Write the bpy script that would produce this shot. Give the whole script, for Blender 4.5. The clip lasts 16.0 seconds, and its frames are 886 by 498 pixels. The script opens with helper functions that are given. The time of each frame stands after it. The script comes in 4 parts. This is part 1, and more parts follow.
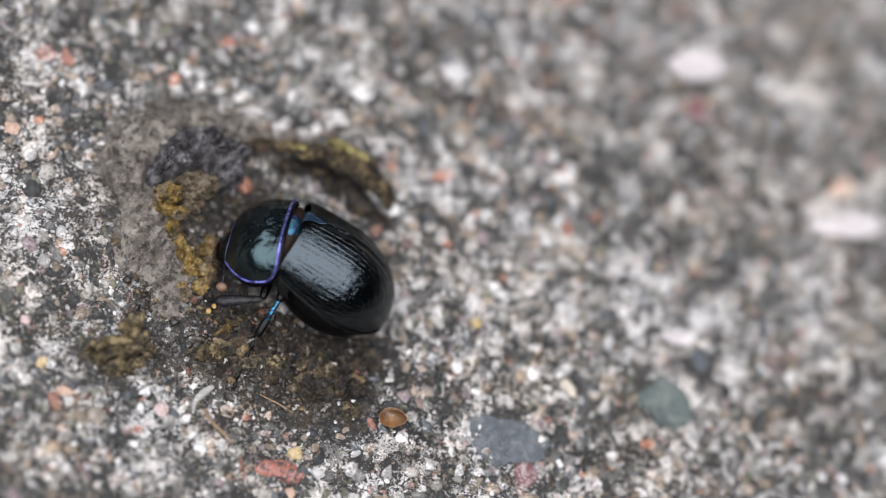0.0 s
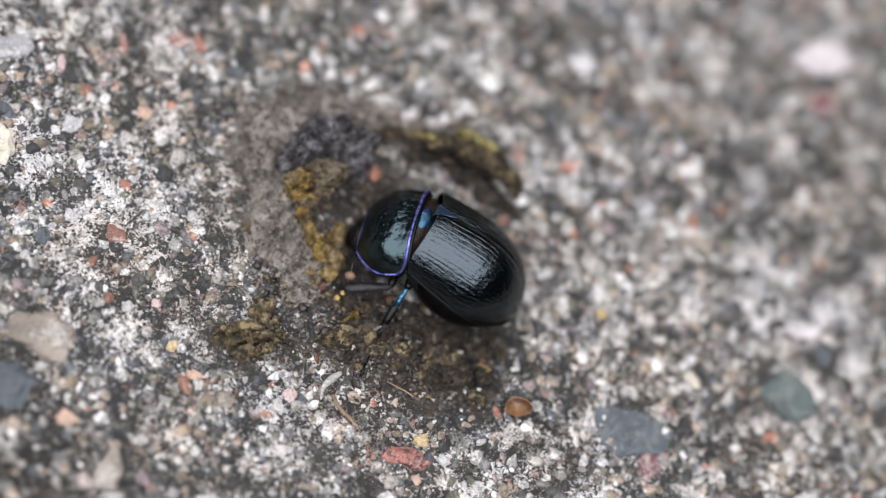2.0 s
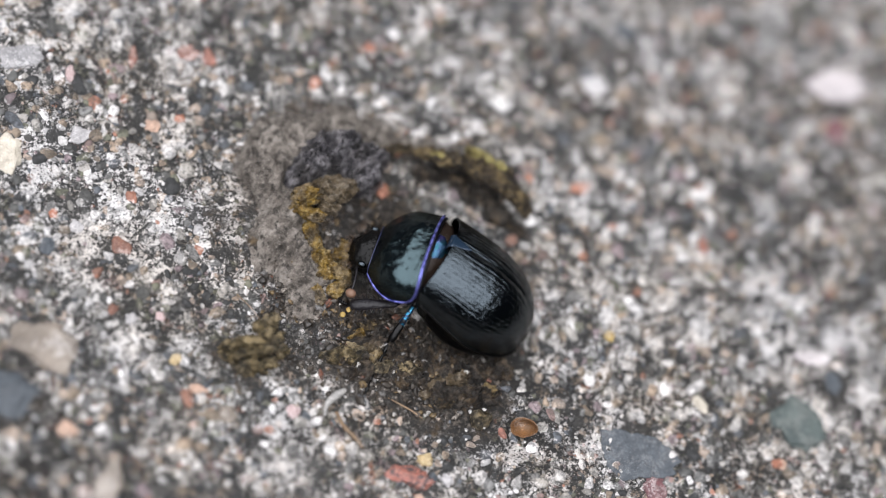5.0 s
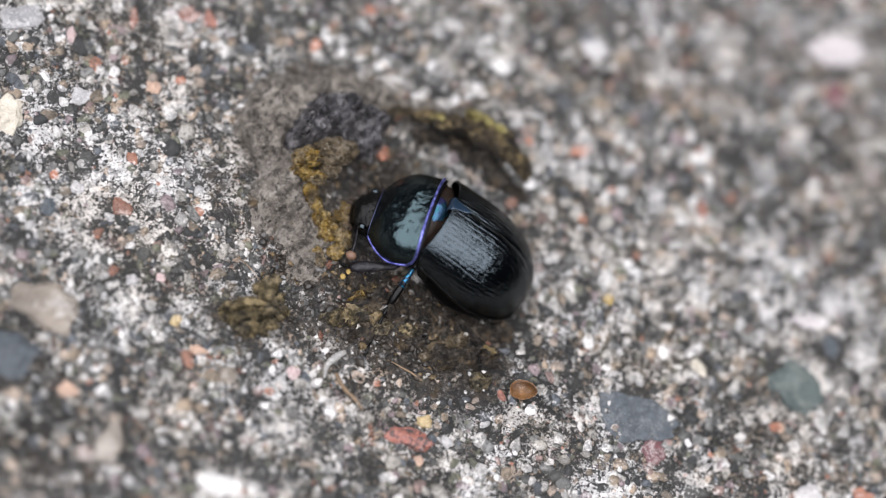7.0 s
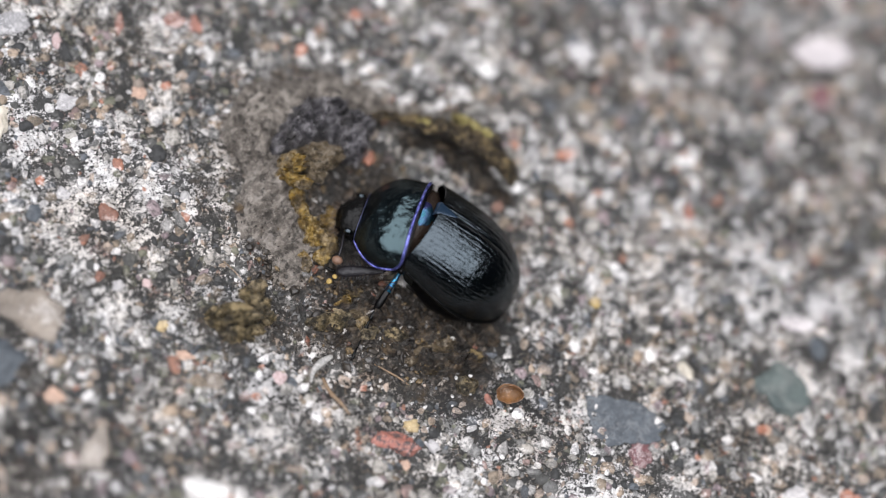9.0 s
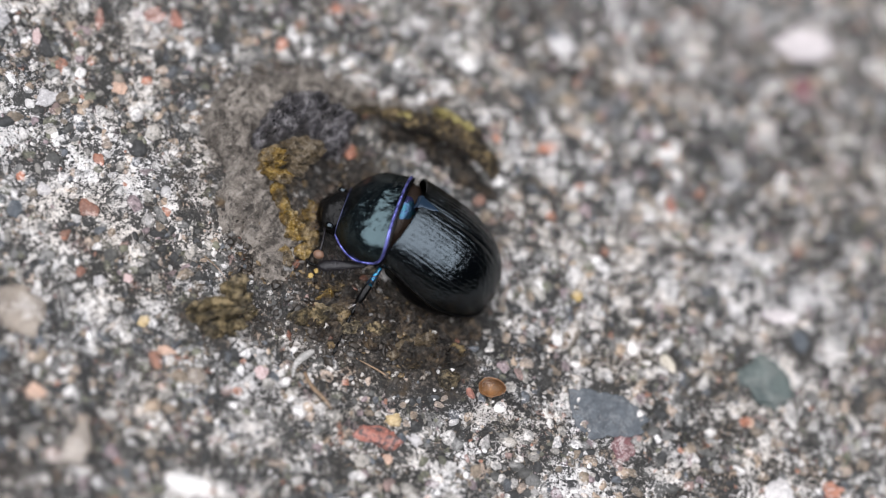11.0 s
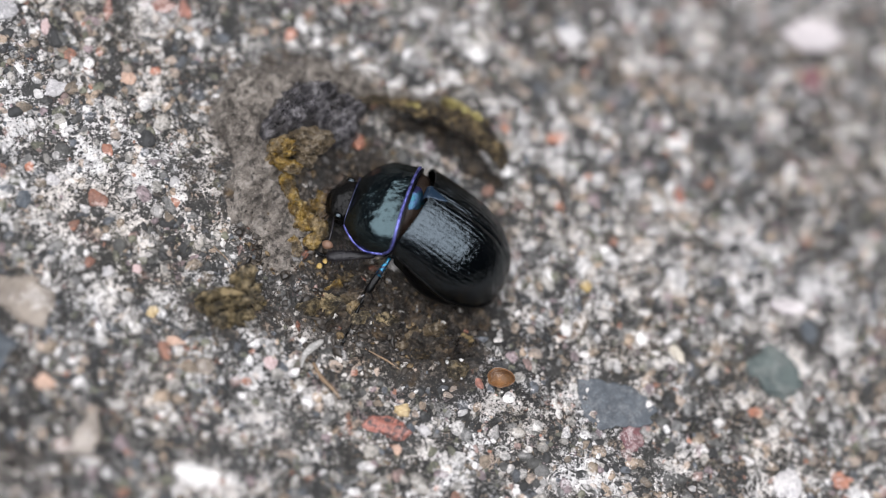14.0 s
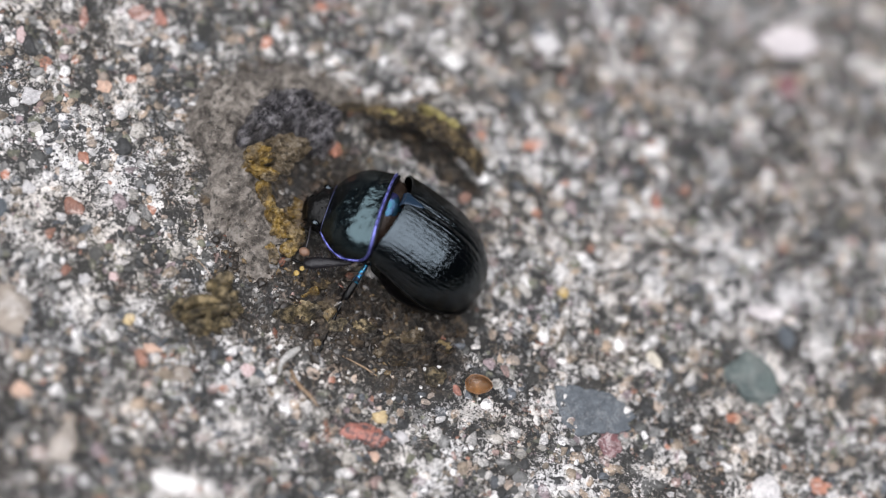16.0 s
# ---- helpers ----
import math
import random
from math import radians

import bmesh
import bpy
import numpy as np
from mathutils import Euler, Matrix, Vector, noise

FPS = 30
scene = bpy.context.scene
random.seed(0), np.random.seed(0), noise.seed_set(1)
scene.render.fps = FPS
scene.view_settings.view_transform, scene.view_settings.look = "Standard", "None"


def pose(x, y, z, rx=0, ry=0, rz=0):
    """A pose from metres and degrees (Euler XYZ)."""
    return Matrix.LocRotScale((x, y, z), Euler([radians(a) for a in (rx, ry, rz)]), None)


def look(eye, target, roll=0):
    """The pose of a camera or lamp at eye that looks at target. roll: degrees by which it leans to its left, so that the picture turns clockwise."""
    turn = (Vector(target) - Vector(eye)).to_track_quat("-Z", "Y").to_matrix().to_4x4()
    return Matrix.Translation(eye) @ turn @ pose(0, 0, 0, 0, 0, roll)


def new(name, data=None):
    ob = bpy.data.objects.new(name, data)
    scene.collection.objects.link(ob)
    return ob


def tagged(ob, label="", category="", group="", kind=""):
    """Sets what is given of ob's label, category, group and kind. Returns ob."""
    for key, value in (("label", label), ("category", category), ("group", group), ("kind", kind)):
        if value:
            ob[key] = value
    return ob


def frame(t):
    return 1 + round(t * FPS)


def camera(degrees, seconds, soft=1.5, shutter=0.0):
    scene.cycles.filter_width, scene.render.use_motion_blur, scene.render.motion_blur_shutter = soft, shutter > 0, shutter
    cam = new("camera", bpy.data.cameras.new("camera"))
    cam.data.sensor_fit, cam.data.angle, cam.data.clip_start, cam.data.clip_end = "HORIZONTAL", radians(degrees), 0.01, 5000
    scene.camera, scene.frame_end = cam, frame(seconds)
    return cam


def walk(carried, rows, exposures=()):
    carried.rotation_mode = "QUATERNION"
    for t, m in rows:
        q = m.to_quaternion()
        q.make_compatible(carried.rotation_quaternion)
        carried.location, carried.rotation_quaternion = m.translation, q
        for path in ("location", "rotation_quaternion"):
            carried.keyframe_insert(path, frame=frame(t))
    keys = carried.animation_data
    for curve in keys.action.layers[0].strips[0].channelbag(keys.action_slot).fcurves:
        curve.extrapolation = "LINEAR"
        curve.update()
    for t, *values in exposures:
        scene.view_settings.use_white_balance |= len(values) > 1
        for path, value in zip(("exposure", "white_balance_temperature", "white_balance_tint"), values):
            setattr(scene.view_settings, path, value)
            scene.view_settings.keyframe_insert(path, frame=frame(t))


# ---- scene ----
cam = camera(18.0, 16.0, soft=0.9)
# a long macro lens wide open: only a slanting band of the ground is sharp
cam.data.dof.use_dof = True
cam.data.dof.focus_distance = 0.2363
cam.data.dof.aperture_fstop = 5.6

# seconds, place in millimetres, turn in degrees
PATH = [
    (0.0, -43.095, -75.634, 224.144, 19.434, -12.955, -2.523),
    (0.5, -47.818, -77.335, 223.594, 19.621, -12.215, -1.873),
    (1.0, -48.211, -76.552, 223.879, 19.235, -12.093, -1.881),
    (1.5, -50.049, -75.511, 223.527, 19.008, -12.327, -1.627),
    (2.0, -49.030, -75.178, 224.142, 18.783, -12.093, -1.231),
    (2.5, -50.034, -76.881, 222.391, 19.230, -12.150, -1.025),
    (3.0, -41.313, -79.946, 224.147, 19.392, -10.939, -0.394),
    (3.5, -41.608, -78.827, 224.764, 18.613, -12.611, -0.612),
    (4.0, -47.286, -78.022, 222.031, 18.960, -12.940, -0.231),
    (4.5, -45.783, -78.149, 222.285, 19.612, -11.991, -0.107),
    (4.7, -47.310, -79.124, 220.983, 20.154, -12.018, -0.196),
    (6.8, -46.808, -79.151, 222.034, 19.168, -11.892, 0.201),
    (7.0, -48.057, -79.284, 221.370, 19.290, -12.248, 0.000),
    (7.5, -46.600, -78.909, 222.206, 19.281, -12.078, -0.031),
    (8.0, -47.319, -79.245, 221.717, 19.461, -12.310, -0.182),
    (10.5, -46.443, -78.257, 221.903, 19.083, -12.090, -0.422),
    (11.0, -45.789, -79.387, 221.729, 19.397, -12.173, -0.555),
    (11.5, -46.109, -79.158, 221.910, 19.385, -12.228, -0.527),
    (12.0, -45.676, -79.816, 221.686, 19.581, -12.201, -0.664),
    (12.5, -46.291, -79.914, 221.475, 19.584, -12.277, -0.706),
    (13.0, -46.428, -79.735, 221.415, 19.449, -12.186, -0.497),
    (13.5, -46.865, -78.708, 221.351, 19.100, -12.120, -0.349),
    (14.0, -46.382, -78.909, 221.693, 19.083, -12.134, -0.549),
    (14.5, -45.816, -79.391, 221.884, 19.256, -12.210, -0.559),
    (15.0, -45.874, -81.047, 220.570, 19.672, -12.449, -1.043),
    (15.5, -46.498, -80.321, 221.028, 19.587, -12.523, -0.926),
    (16.0, -46.230, -80.602, 220.889, 19.754, -12.500, -0.936),
]
walk(cam, [(t, pose(x / 1000, y / 1000, z / 1000, rx, ry, rz)) for t, x, y, z, rx, ry, rz in PATH])

# ---- light: a bright overcast sky, brightest high behind the subject ----
SUN_TO = Vector((-0.15, -0.04, 0.98)).normalized()
world = bpy.data.worlds.new("world")
scene.world = world
world.use_nodes = True
wn = world.node_tree.nodes
sky = wn.new("ShaderNodeTexSky")
sky.sky_type = "NISHITA"
sky.sun_disc = False
sky.sun_elevation = math.asin(SUN_TO.z)
sky.sun_rotation = math.atan2(SUN_TO.x, SUN_TO.y)
sky.air_density, sky.dust_density, sky.ozone_density = 1.0, 4.0, 1.0
wn["Background"].inputs["Strength"].default_value = 0.002
world.node_tree.links.new(sky.outputs["Color"], wn["Background"].inputs["Color"])
sun = new("sun", bpy.data.lights.new("sun", "SUN"))
sun.data.energy = 1.95
sun.data.angle = radians(94)
sun.data.color = (0.985, 0.985, 1.035)
sun.matrix_world = look(SUN_TO * 2, (0, 0, 0))
scene.view_settings.exposure = 1.80

# ---- materials ----
MM = 0.001


class Nodes:
    """A node material under construction."""

    def __init__(self, name):
        self.mat = bpy.data.materials.new(name)
        self.mat.use_nodes = True
        self.tree = self.mat.node_tree
        self.bsdf = self.tree.nodes["Principled BSDF"]

    def add(self, kind, **inputs):
        n = self.tree.nodes.new("ShaderNode" + kind)
        for k, v in inputs.items():
            self.put(n, k, v)
        return n

    def put(self, n, key, v):
        socket = n.inputs[int(key[1:])] if key[0] == "i" and key[1:].isdigit() else n.inputs[key.replace("_", " ")]
        if isinstance(v, bpy.types.NodeSocket):
            self.tree.links.new(v, socket)
        else:
            socket.default_value = v

    def set(self, **inputs):
        for k, v in inputs.items():
            self.put(self.bsdf, k, v)

    def coords(self):
        return self.add("TexCoord").outputs["Object"]

    def place(self):
        return self.add("NewGeometry").outputs["Position"]

    def noise(self, vec, mm, detail=4.0, rough=0.55):
        n = self.add("TexNoise", Vector=vec, Scale=1000 / mm, Detail=detail, Roughness=rough)
        return n.outputs["Fac"]

    def cells(self, vec, mm, feature="F1", jitter=1.0):
        n = self.add("TexVoronoi", Vector=vec, Scale=1000 / mm, Randomness=jitter)
        n.feature = feature
        return n

    def ramp(self, fac, stops, kind="LINEAR"):
        n = self.add("ValToRGB", Fac=fac)
        n.color_ramp.interpolation = kind
        els = n.color_ramp.elements
        while len(els) < len(stops):
            els.new(0.5)
        for e, (p, c) in zip(els, stops):
            e.position = p
            e.color = (c, c, c, 1) if isinstance(c, (int, float)) else (*c, 1)
        return n.outputs["Color"]

    def mix(self, fac, a, b, how="MIX"):
        n = self.tree.nodes.new("ShaderNodeMix")
        n.data_type, n.blend_type = "RGBA", how
        for s, v in ((n.inputs[0], fac), (n.inputs[6], a), (n.inputs[7], b)):
            if isinstance(v, bpy.types.NodeSocket):
                self.tree.links.new(v, s)
            else:
                s.default_value = v if isinstance(v, (int, float)) else (*v, 1)
        return n.outputs[2]

    def math(self, how, a, b=0.0):
        n = self.add("Math", i0=a, i1=b)
        n.operation = how
        return n.outputs[0]

    def bump(self, height, mm, strength=1.0):
        n = self.add("Bump", Height=height, Distance=mm * MM, Strength=strength)
        self.put(self.bsdf, "Normal", n.outputs["Normal"])


GRAINS = [(0.0, (0.035, 0.036, 0.037)), (0.15, (0.095, 0.095, 0.09)), (0.26, (0.22, 0.217, 0.21)), (0.38, (0.11, 0.12, 0.135)), (0.45, (0.15, 0.15, 0.11)),
          (0.51, (0.38, 0.36, 0.33)), (0.60, (0.42, 0.34, 0.28)), (0.66, (0.25, 0.20, 0.15)), (0.71, (0.55, 0.53, 0.51)), (0.81, (0.36, 0.28, 0.21)), (0.86, (0.28, 0.22, 0.23)),
          (0.89, (0.72, 0.70, 0.69)), (0.965, (0.36, 0.18, 0.125)), (0.982, (0.30, 0.21, 0.19))]


def weathering(m, p, col, lime=0.0, dark=0.0):
    """Cement skin and lime bloom in broken flecks, with dark pores and grime between them."""
    flecks = m.noise(p, 0.62, 8, 0.76)
    broad = m.math("ADD", m.math("MULTIPLY", m.noise(p, 13.0, 2), 0.55), m.math("MULTIPLY", m.noise(p, 5.5, 3), 0.75))
    patch = m.math("ADD", m.math("SUBTRACT", broad, 0.44), m.math("MULTIPLY", m.noise(p, 1.7, 4, 0.6), 0.85))
    amount = m.math("ADD", m.math("MULTIPLY", lime, 0.29), m.math("SUBTRACT", patch, 0.655))
    # dark thins the bloom and adds pores, also where it paints shade
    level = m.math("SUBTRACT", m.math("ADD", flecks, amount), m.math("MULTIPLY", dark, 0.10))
    bloom = m.ramp(level, [(0.53, 0.0), (0.585, 0.97)])
    skin = m.ramp(m.noise(p, 0.9, 4, 0.7), [(0.3, (0.42, 0.40, 0.385)), (0.60, (0.88, 0.86, 0.85))])
    col = m.mix(bloom, col, skin)
    grime = m.noise(m.add("Mapping", Vector=p, Location=(0.031, 0.017, 0.0)).outputs[0], 0.34, 7, 0.74)
    lean = m.math("MULTIPLY", m.math("SUBTRACT", m.noise(p, 3.1, 4, 0.6), 0.5), 0.55)
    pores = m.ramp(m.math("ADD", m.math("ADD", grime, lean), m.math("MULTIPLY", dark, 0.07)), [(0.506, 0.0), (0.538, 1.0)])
    col = m.mix(m.math("MULTIPLY", pores, 0.95), col, (0.024, 0.024, 0.023))
    pepper = m.ramp(m.math("ADD", m.noise(p, 0.17, 4, 0.7), m.math("MULTIPLY", lean, 0.5)), [(0.545, 0.0), (0.585, 0.82)])
    col = m.mix(pepper, col, (0.06, 0.06, 0.058))
    # a thin film of earth in patches
    film = m.ramp(m.noise(m.add("Mapping", Vector=p, Location=(0.11, 0.05, 0.0)).outputs[0], 9.0, 5, 0.65), [(0.42, 0.0), (0.62, 0.75)])
    col = m.mix(film, col, m.mix(1.0, col, (0.97, 0.90, 0.815), "MULTIPLY"))
    return col, flecks, pores


def concrete_material():
    m = Nodes("weathered_concrete")
    p = m.place()
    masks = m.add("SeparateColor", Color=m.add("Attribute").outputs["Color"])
    m.tree.nodes["Attribute"].attribute_name = "wear_shade"
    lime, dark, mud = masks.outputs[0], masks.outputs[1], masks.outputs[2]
    warp = m.mix(0.0007, p, m.add("TexNoise", Vector=p, Scale=1800.0, Detail=2.0).outputs["Color"], "ADD")
    big = m.cells(warp, 1.5)
    mid = m.cells(warp, 0.75)
    small = m.cells(warp, 0.33)
    pick = lambda v: m.add("SeparateColor", Color=v.outputs["Color"]).outputs[0]
    c_big, c_mid, c_small = (m.ramp(pick(v), GRAINS, "CONSTANT") for v in (big, mid, small))
    col = m.mix(m.ramp(m.noise(p, 0.9, 3), [(0.42, 0.0), (0.52, 1.0)]), c_small, c_mid)
    col = m.mix(m.ramp(m.noise(p, 2.6, 3), [(0.50, 0.0), (0.58, 1.0)]), col, c_big)
    edge = m.cells(warp, 0.75, "DISTANCE_TO_EDGE").outputs["Distance"]
    col = m.mix(m.ramp(edge, [(0.0, 0.85), (0.10, 0.0)]), col, (0.06, 0.056, 0.052))
    col, flecks, pores = weathering(m, p, col, lime, dark)
    # slurry of dried dung over the grains
    soil = m.ramp(m.math("ADD", mud, m.math("MULTIPLY", m.math("SUBTRACT", m.noise(p, 1.6, 5, 0.65), 0.5), 1.3)), [(0.35, 0.0), (0.75, 0.8)])
    mud_col = m.ramp(m.noise(p, 0.6, 7, 0.75), [(0.40, (0.010, 0.009, 0.008)), (0.5, (0.05, 0.042, 0.035)), (0.60, (0.24, 0.205, 0.17))])
    mud_col = m.mix(m.ramp(m.noise(p, 2.4, 4, 0.6), [(0.50, 0.0), (0.62, 0.75)]), mud_col, m.ramp(m.noise(p, 0.7, 4), [(0.4, (0.05, 0.028, 0.012)), (0.62, (0.20, 0.125, 0.05))]))
    col = m.mix(soil, col, mud_col)
    # the dark mask tints the surface, painted shade round the beetle included
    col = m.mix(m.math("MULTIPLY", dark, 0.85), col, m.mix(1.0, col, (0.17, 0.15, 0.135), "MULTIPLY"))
    m.set(Base_Color=col, Roughness=m.ramp(soil, [(0.0, 0.85), (1.0, 0.5)]))
    h = m.math("ADD", m.math("MULTIPLY", edge, 0.8), m.math("MULTIPLY", flecks, 1.0))
    h = m.math("SUBTRACT", h, m.math("MULTIPLY", pores, 0.35))
    m.bump(h, 0.5, 1.0)
    return m.mat


def stone_material(name, lo, hi, mm=0.7, rough=0.6, vein=None, dusty=0.27):
    m = Nodes(name)
    p = m.coords()
    col = m.ramp(m.noise(p, mm, 5, 0.65), [(0.3, lo), (0.7, hi)])
    if vein:
        col = m.mix(m.ramp(m.noise(p, 0.5, 4, 0.6), [(0.50, 0.0), (0.56, 1.0)]), col, vein)
    fine = m.noise(p, 0.16, 3, 0.7)
    col = m.mix(m.ramp(fine, [(0.60, 0.0), (0.68, 0.6)]), col, tuple(min(0.8, c * 1.9) for c in hi))
    col = m.mix(m.ramp(fine, [(0.32, 0.6), (0.40, 0.0)]), col, tuple(c * 0.45 for c in lo))
    worn = weathering(m, m.place(), col)[0]
    m.set(Base_Color=m.mix(dusty, col, worn), Roughness=rough)
    m.bump(m.math("ADD", m.noise(p, 0.6, 5), fine), 0.12, 0.7)
    return m.mat


def grain_material(name, by_object):
    m = Nodes(name)
    p = m.place()
    pick = m.add("ObjectInfo").outputs["Random"] if by_object else m.add("NewGeometry").outputs["Random Per Island"]
    col = m.ramp(pick, GRAINS, "CONSTANT")
    own = m.mix(m.ramp(m.noise(p, 0.22, 3), [(0.36, 0.55), (0.44, 0.0)]), col, (0.06, 0.06, 0.06))
    worn, dust, pores = weathering(m, p, col)
    col = m.mix(0.52, own, worn)
    m.set(Base_Color=col, Roughness=0.65)
    m.bump(m.math("SUBTRACT", dust, m.math("MULTIPLY", pores, 0.4)), 0.16, 0.9)
    return m.mat


def wet_grain_material():
    m = Nodes("wet_grain")
    p = m.place()
    col = m.ramp(m.add("NewGeometry").outputs["Random Per Island"], [(0.0, (0.012, 0.010, 0.008)), (0.25, (0.03, 0.024, 0.018)), (0.50, (0.065, 0.051, 0.038)), (0.66, (0.13, 0.088, 0.04)), (0.76, (0.12, 0.115, 0.11)), (0.88, (0.24, 0.21, 0.18)), (0.94, (0.42, 0.40, 0.37)), (0.98, (0.16, 0.065, 0.04))], "CONSTANT")
    col = m.mix(m.ramp(m.noise(p, 0.3, 4, 0.7), [(0.42, 0.9), (0.55, 0.0)]), col, (0.025, 0.019, 0.014))
    m.set(Base_Color=col, Roughness=m.ramp(m.noise(p, 0.5, 3), [(0.4, 0.3), (0.6, 0.8)]))
    m.bump(m.noise(p, 0.25, 4), 0.08, 0.8)
    return m.mat


def dung_material(name, stops, rough, mm=0.8, fibre=(0.30, 0.25, 0.12), ash=0.0, pitted=0.7):
    """Fibrous paste: broad tone, dark pits and pale chewed fibres, moist in patches."""
    m = Nodes(name)
    p = m.place()
    lumps = m.noise(p, mm, 7, 0.72)
    col = m.ramp(lumps, stops)
    fleck = m.noise(p, 0.30, 5, 0.75)
    col = m.mix(m.ramp(fleck, [(0.56, 0.0), (0.64, 0.75)]), col, fibre)
    if ash:
        col = m.mix(m.ramp(m.noise(p, 2.4, 4, 0.6), [(0.47, 0.0), (0.58, ash)]), col, m.ramp(m.noise(p, 0.5, 4), [(0.4, (0.10, 0.09, 0.075)), (0.62, (0.34, 0.30, 0.25))]))
    pits = m.noise(m.add("Mapping", Vector=p, Location=(0.013, 0.029, 0.0)).outputs[0], 0.75, 6, 0.72)
    pits = m.ramp(pits, [(0.39, 1.0), (0.46, 0.0)])
    col = m.mix(m.math("MULTIPLY", pits, pitted), col, tuple(c * 0.5 for c in stops[0][1]))
    m.set(Base_Color=col, Roughness=m.ramp(m.noise(p, 0.9, 3), [(0.35, rough), (0.7, min(1.0, rough + 0.35))]))
    h = m.math("ADD", m.math("ADD", m.noise(p, 0.9, 7, 0.72), m.math("MULTIPLY", fleck, 0.5)), m.math("MULTIPLY", pits, -0.35))
    m.bump(h, 0.65, 1.0)
    return m.mat


def shell_material(name, colour, rough, metal=0.0, pit_mm=0.35, pit=0.02, ior=1.6, tint=None, sheen=(1, 1, 1), patch_mm=2.5, streak=0.0, wave=0.0):
    """Chitin: scattered punctures, faint waves, and fine wrinkles along the body where streak (mm deep) is given."""
    m = Nodes(name)
    p = m.coords()
    col = m.ramp(m.noise(p, patch_mm, 3), [(0.36, colour), (0.66, tint or colour)])
    dots = m.ramp(m.cells(p, pit_mm).outputs["Distance"], [(0.08, 0.0), (0.22, 1.0)])
    h = m.math("MULTIPLY", m.math("ADD", m.math("MULTIPLY", dots, 0.5), m.noise(p, 0.5, 4)), pit)
    if wave:
        h = m.math("ADD", h, m.math("MULTIPLY", m.noise(p, 1.9, 2, 0.4), wave))
    if streak:
        along = m.add("Mapping", Vector=p, Scale=(0.16, 1.0, 1.0), Rotation=(0.0, 0.0, radians(4))).outputs[0]
        across = m.add("Mapping", Vector=p, Scale=(1.0, 0.45, 0.45), Location=(0.01, 0.0, 0.0)).outputs[0]
        fine = m.math("ADD", m.noise(along, 0.3, 4, 0.6), m.math("MULTIPLY", m.noise(across, 0.22, 3, 0.6), 0.35))
        h = m.math("ADD", h, m.math("MULTIPLY", fine, streak))
    m.set(Base_Color=col, Metallic=metal, IOR=ior, Specular_Tint=(*sheen, 1), Roughness=m.ramp(m.noise(p, 0.7, 5, 0.7), [(0.3, rough), (0.75, rough + 0.07)]))
    m.bump(h, 1.0, 0.8)
    return m.mat


def banded_material():
    """Black chitin broken by turquoise and blue iridescent scales."""
    m = Nodes("blue_shin")
    p = m.coords()
    f = m.noise(p, 0.38, 3, 0.6)
    col = m.ramp(f, [(0.44, (0.006, 0.008, 0.012)), (0.48, (0.015, 0.08, 0.24)), (0.53, (0.04, 0.26, 0.36)), (0.56, (0.008, 0.012, 0.02))])
    m.set(Base_Color=col, Metallic=m.ramp(f, [(0.42, 0.0), (0.48, 0.85), (0.54, 0.85), (0.60, 0.0)]), Roughness=0.3)
    m.bump(m.noise(p, 0.25, 4), 0.06, 0.8)
    return m.mat


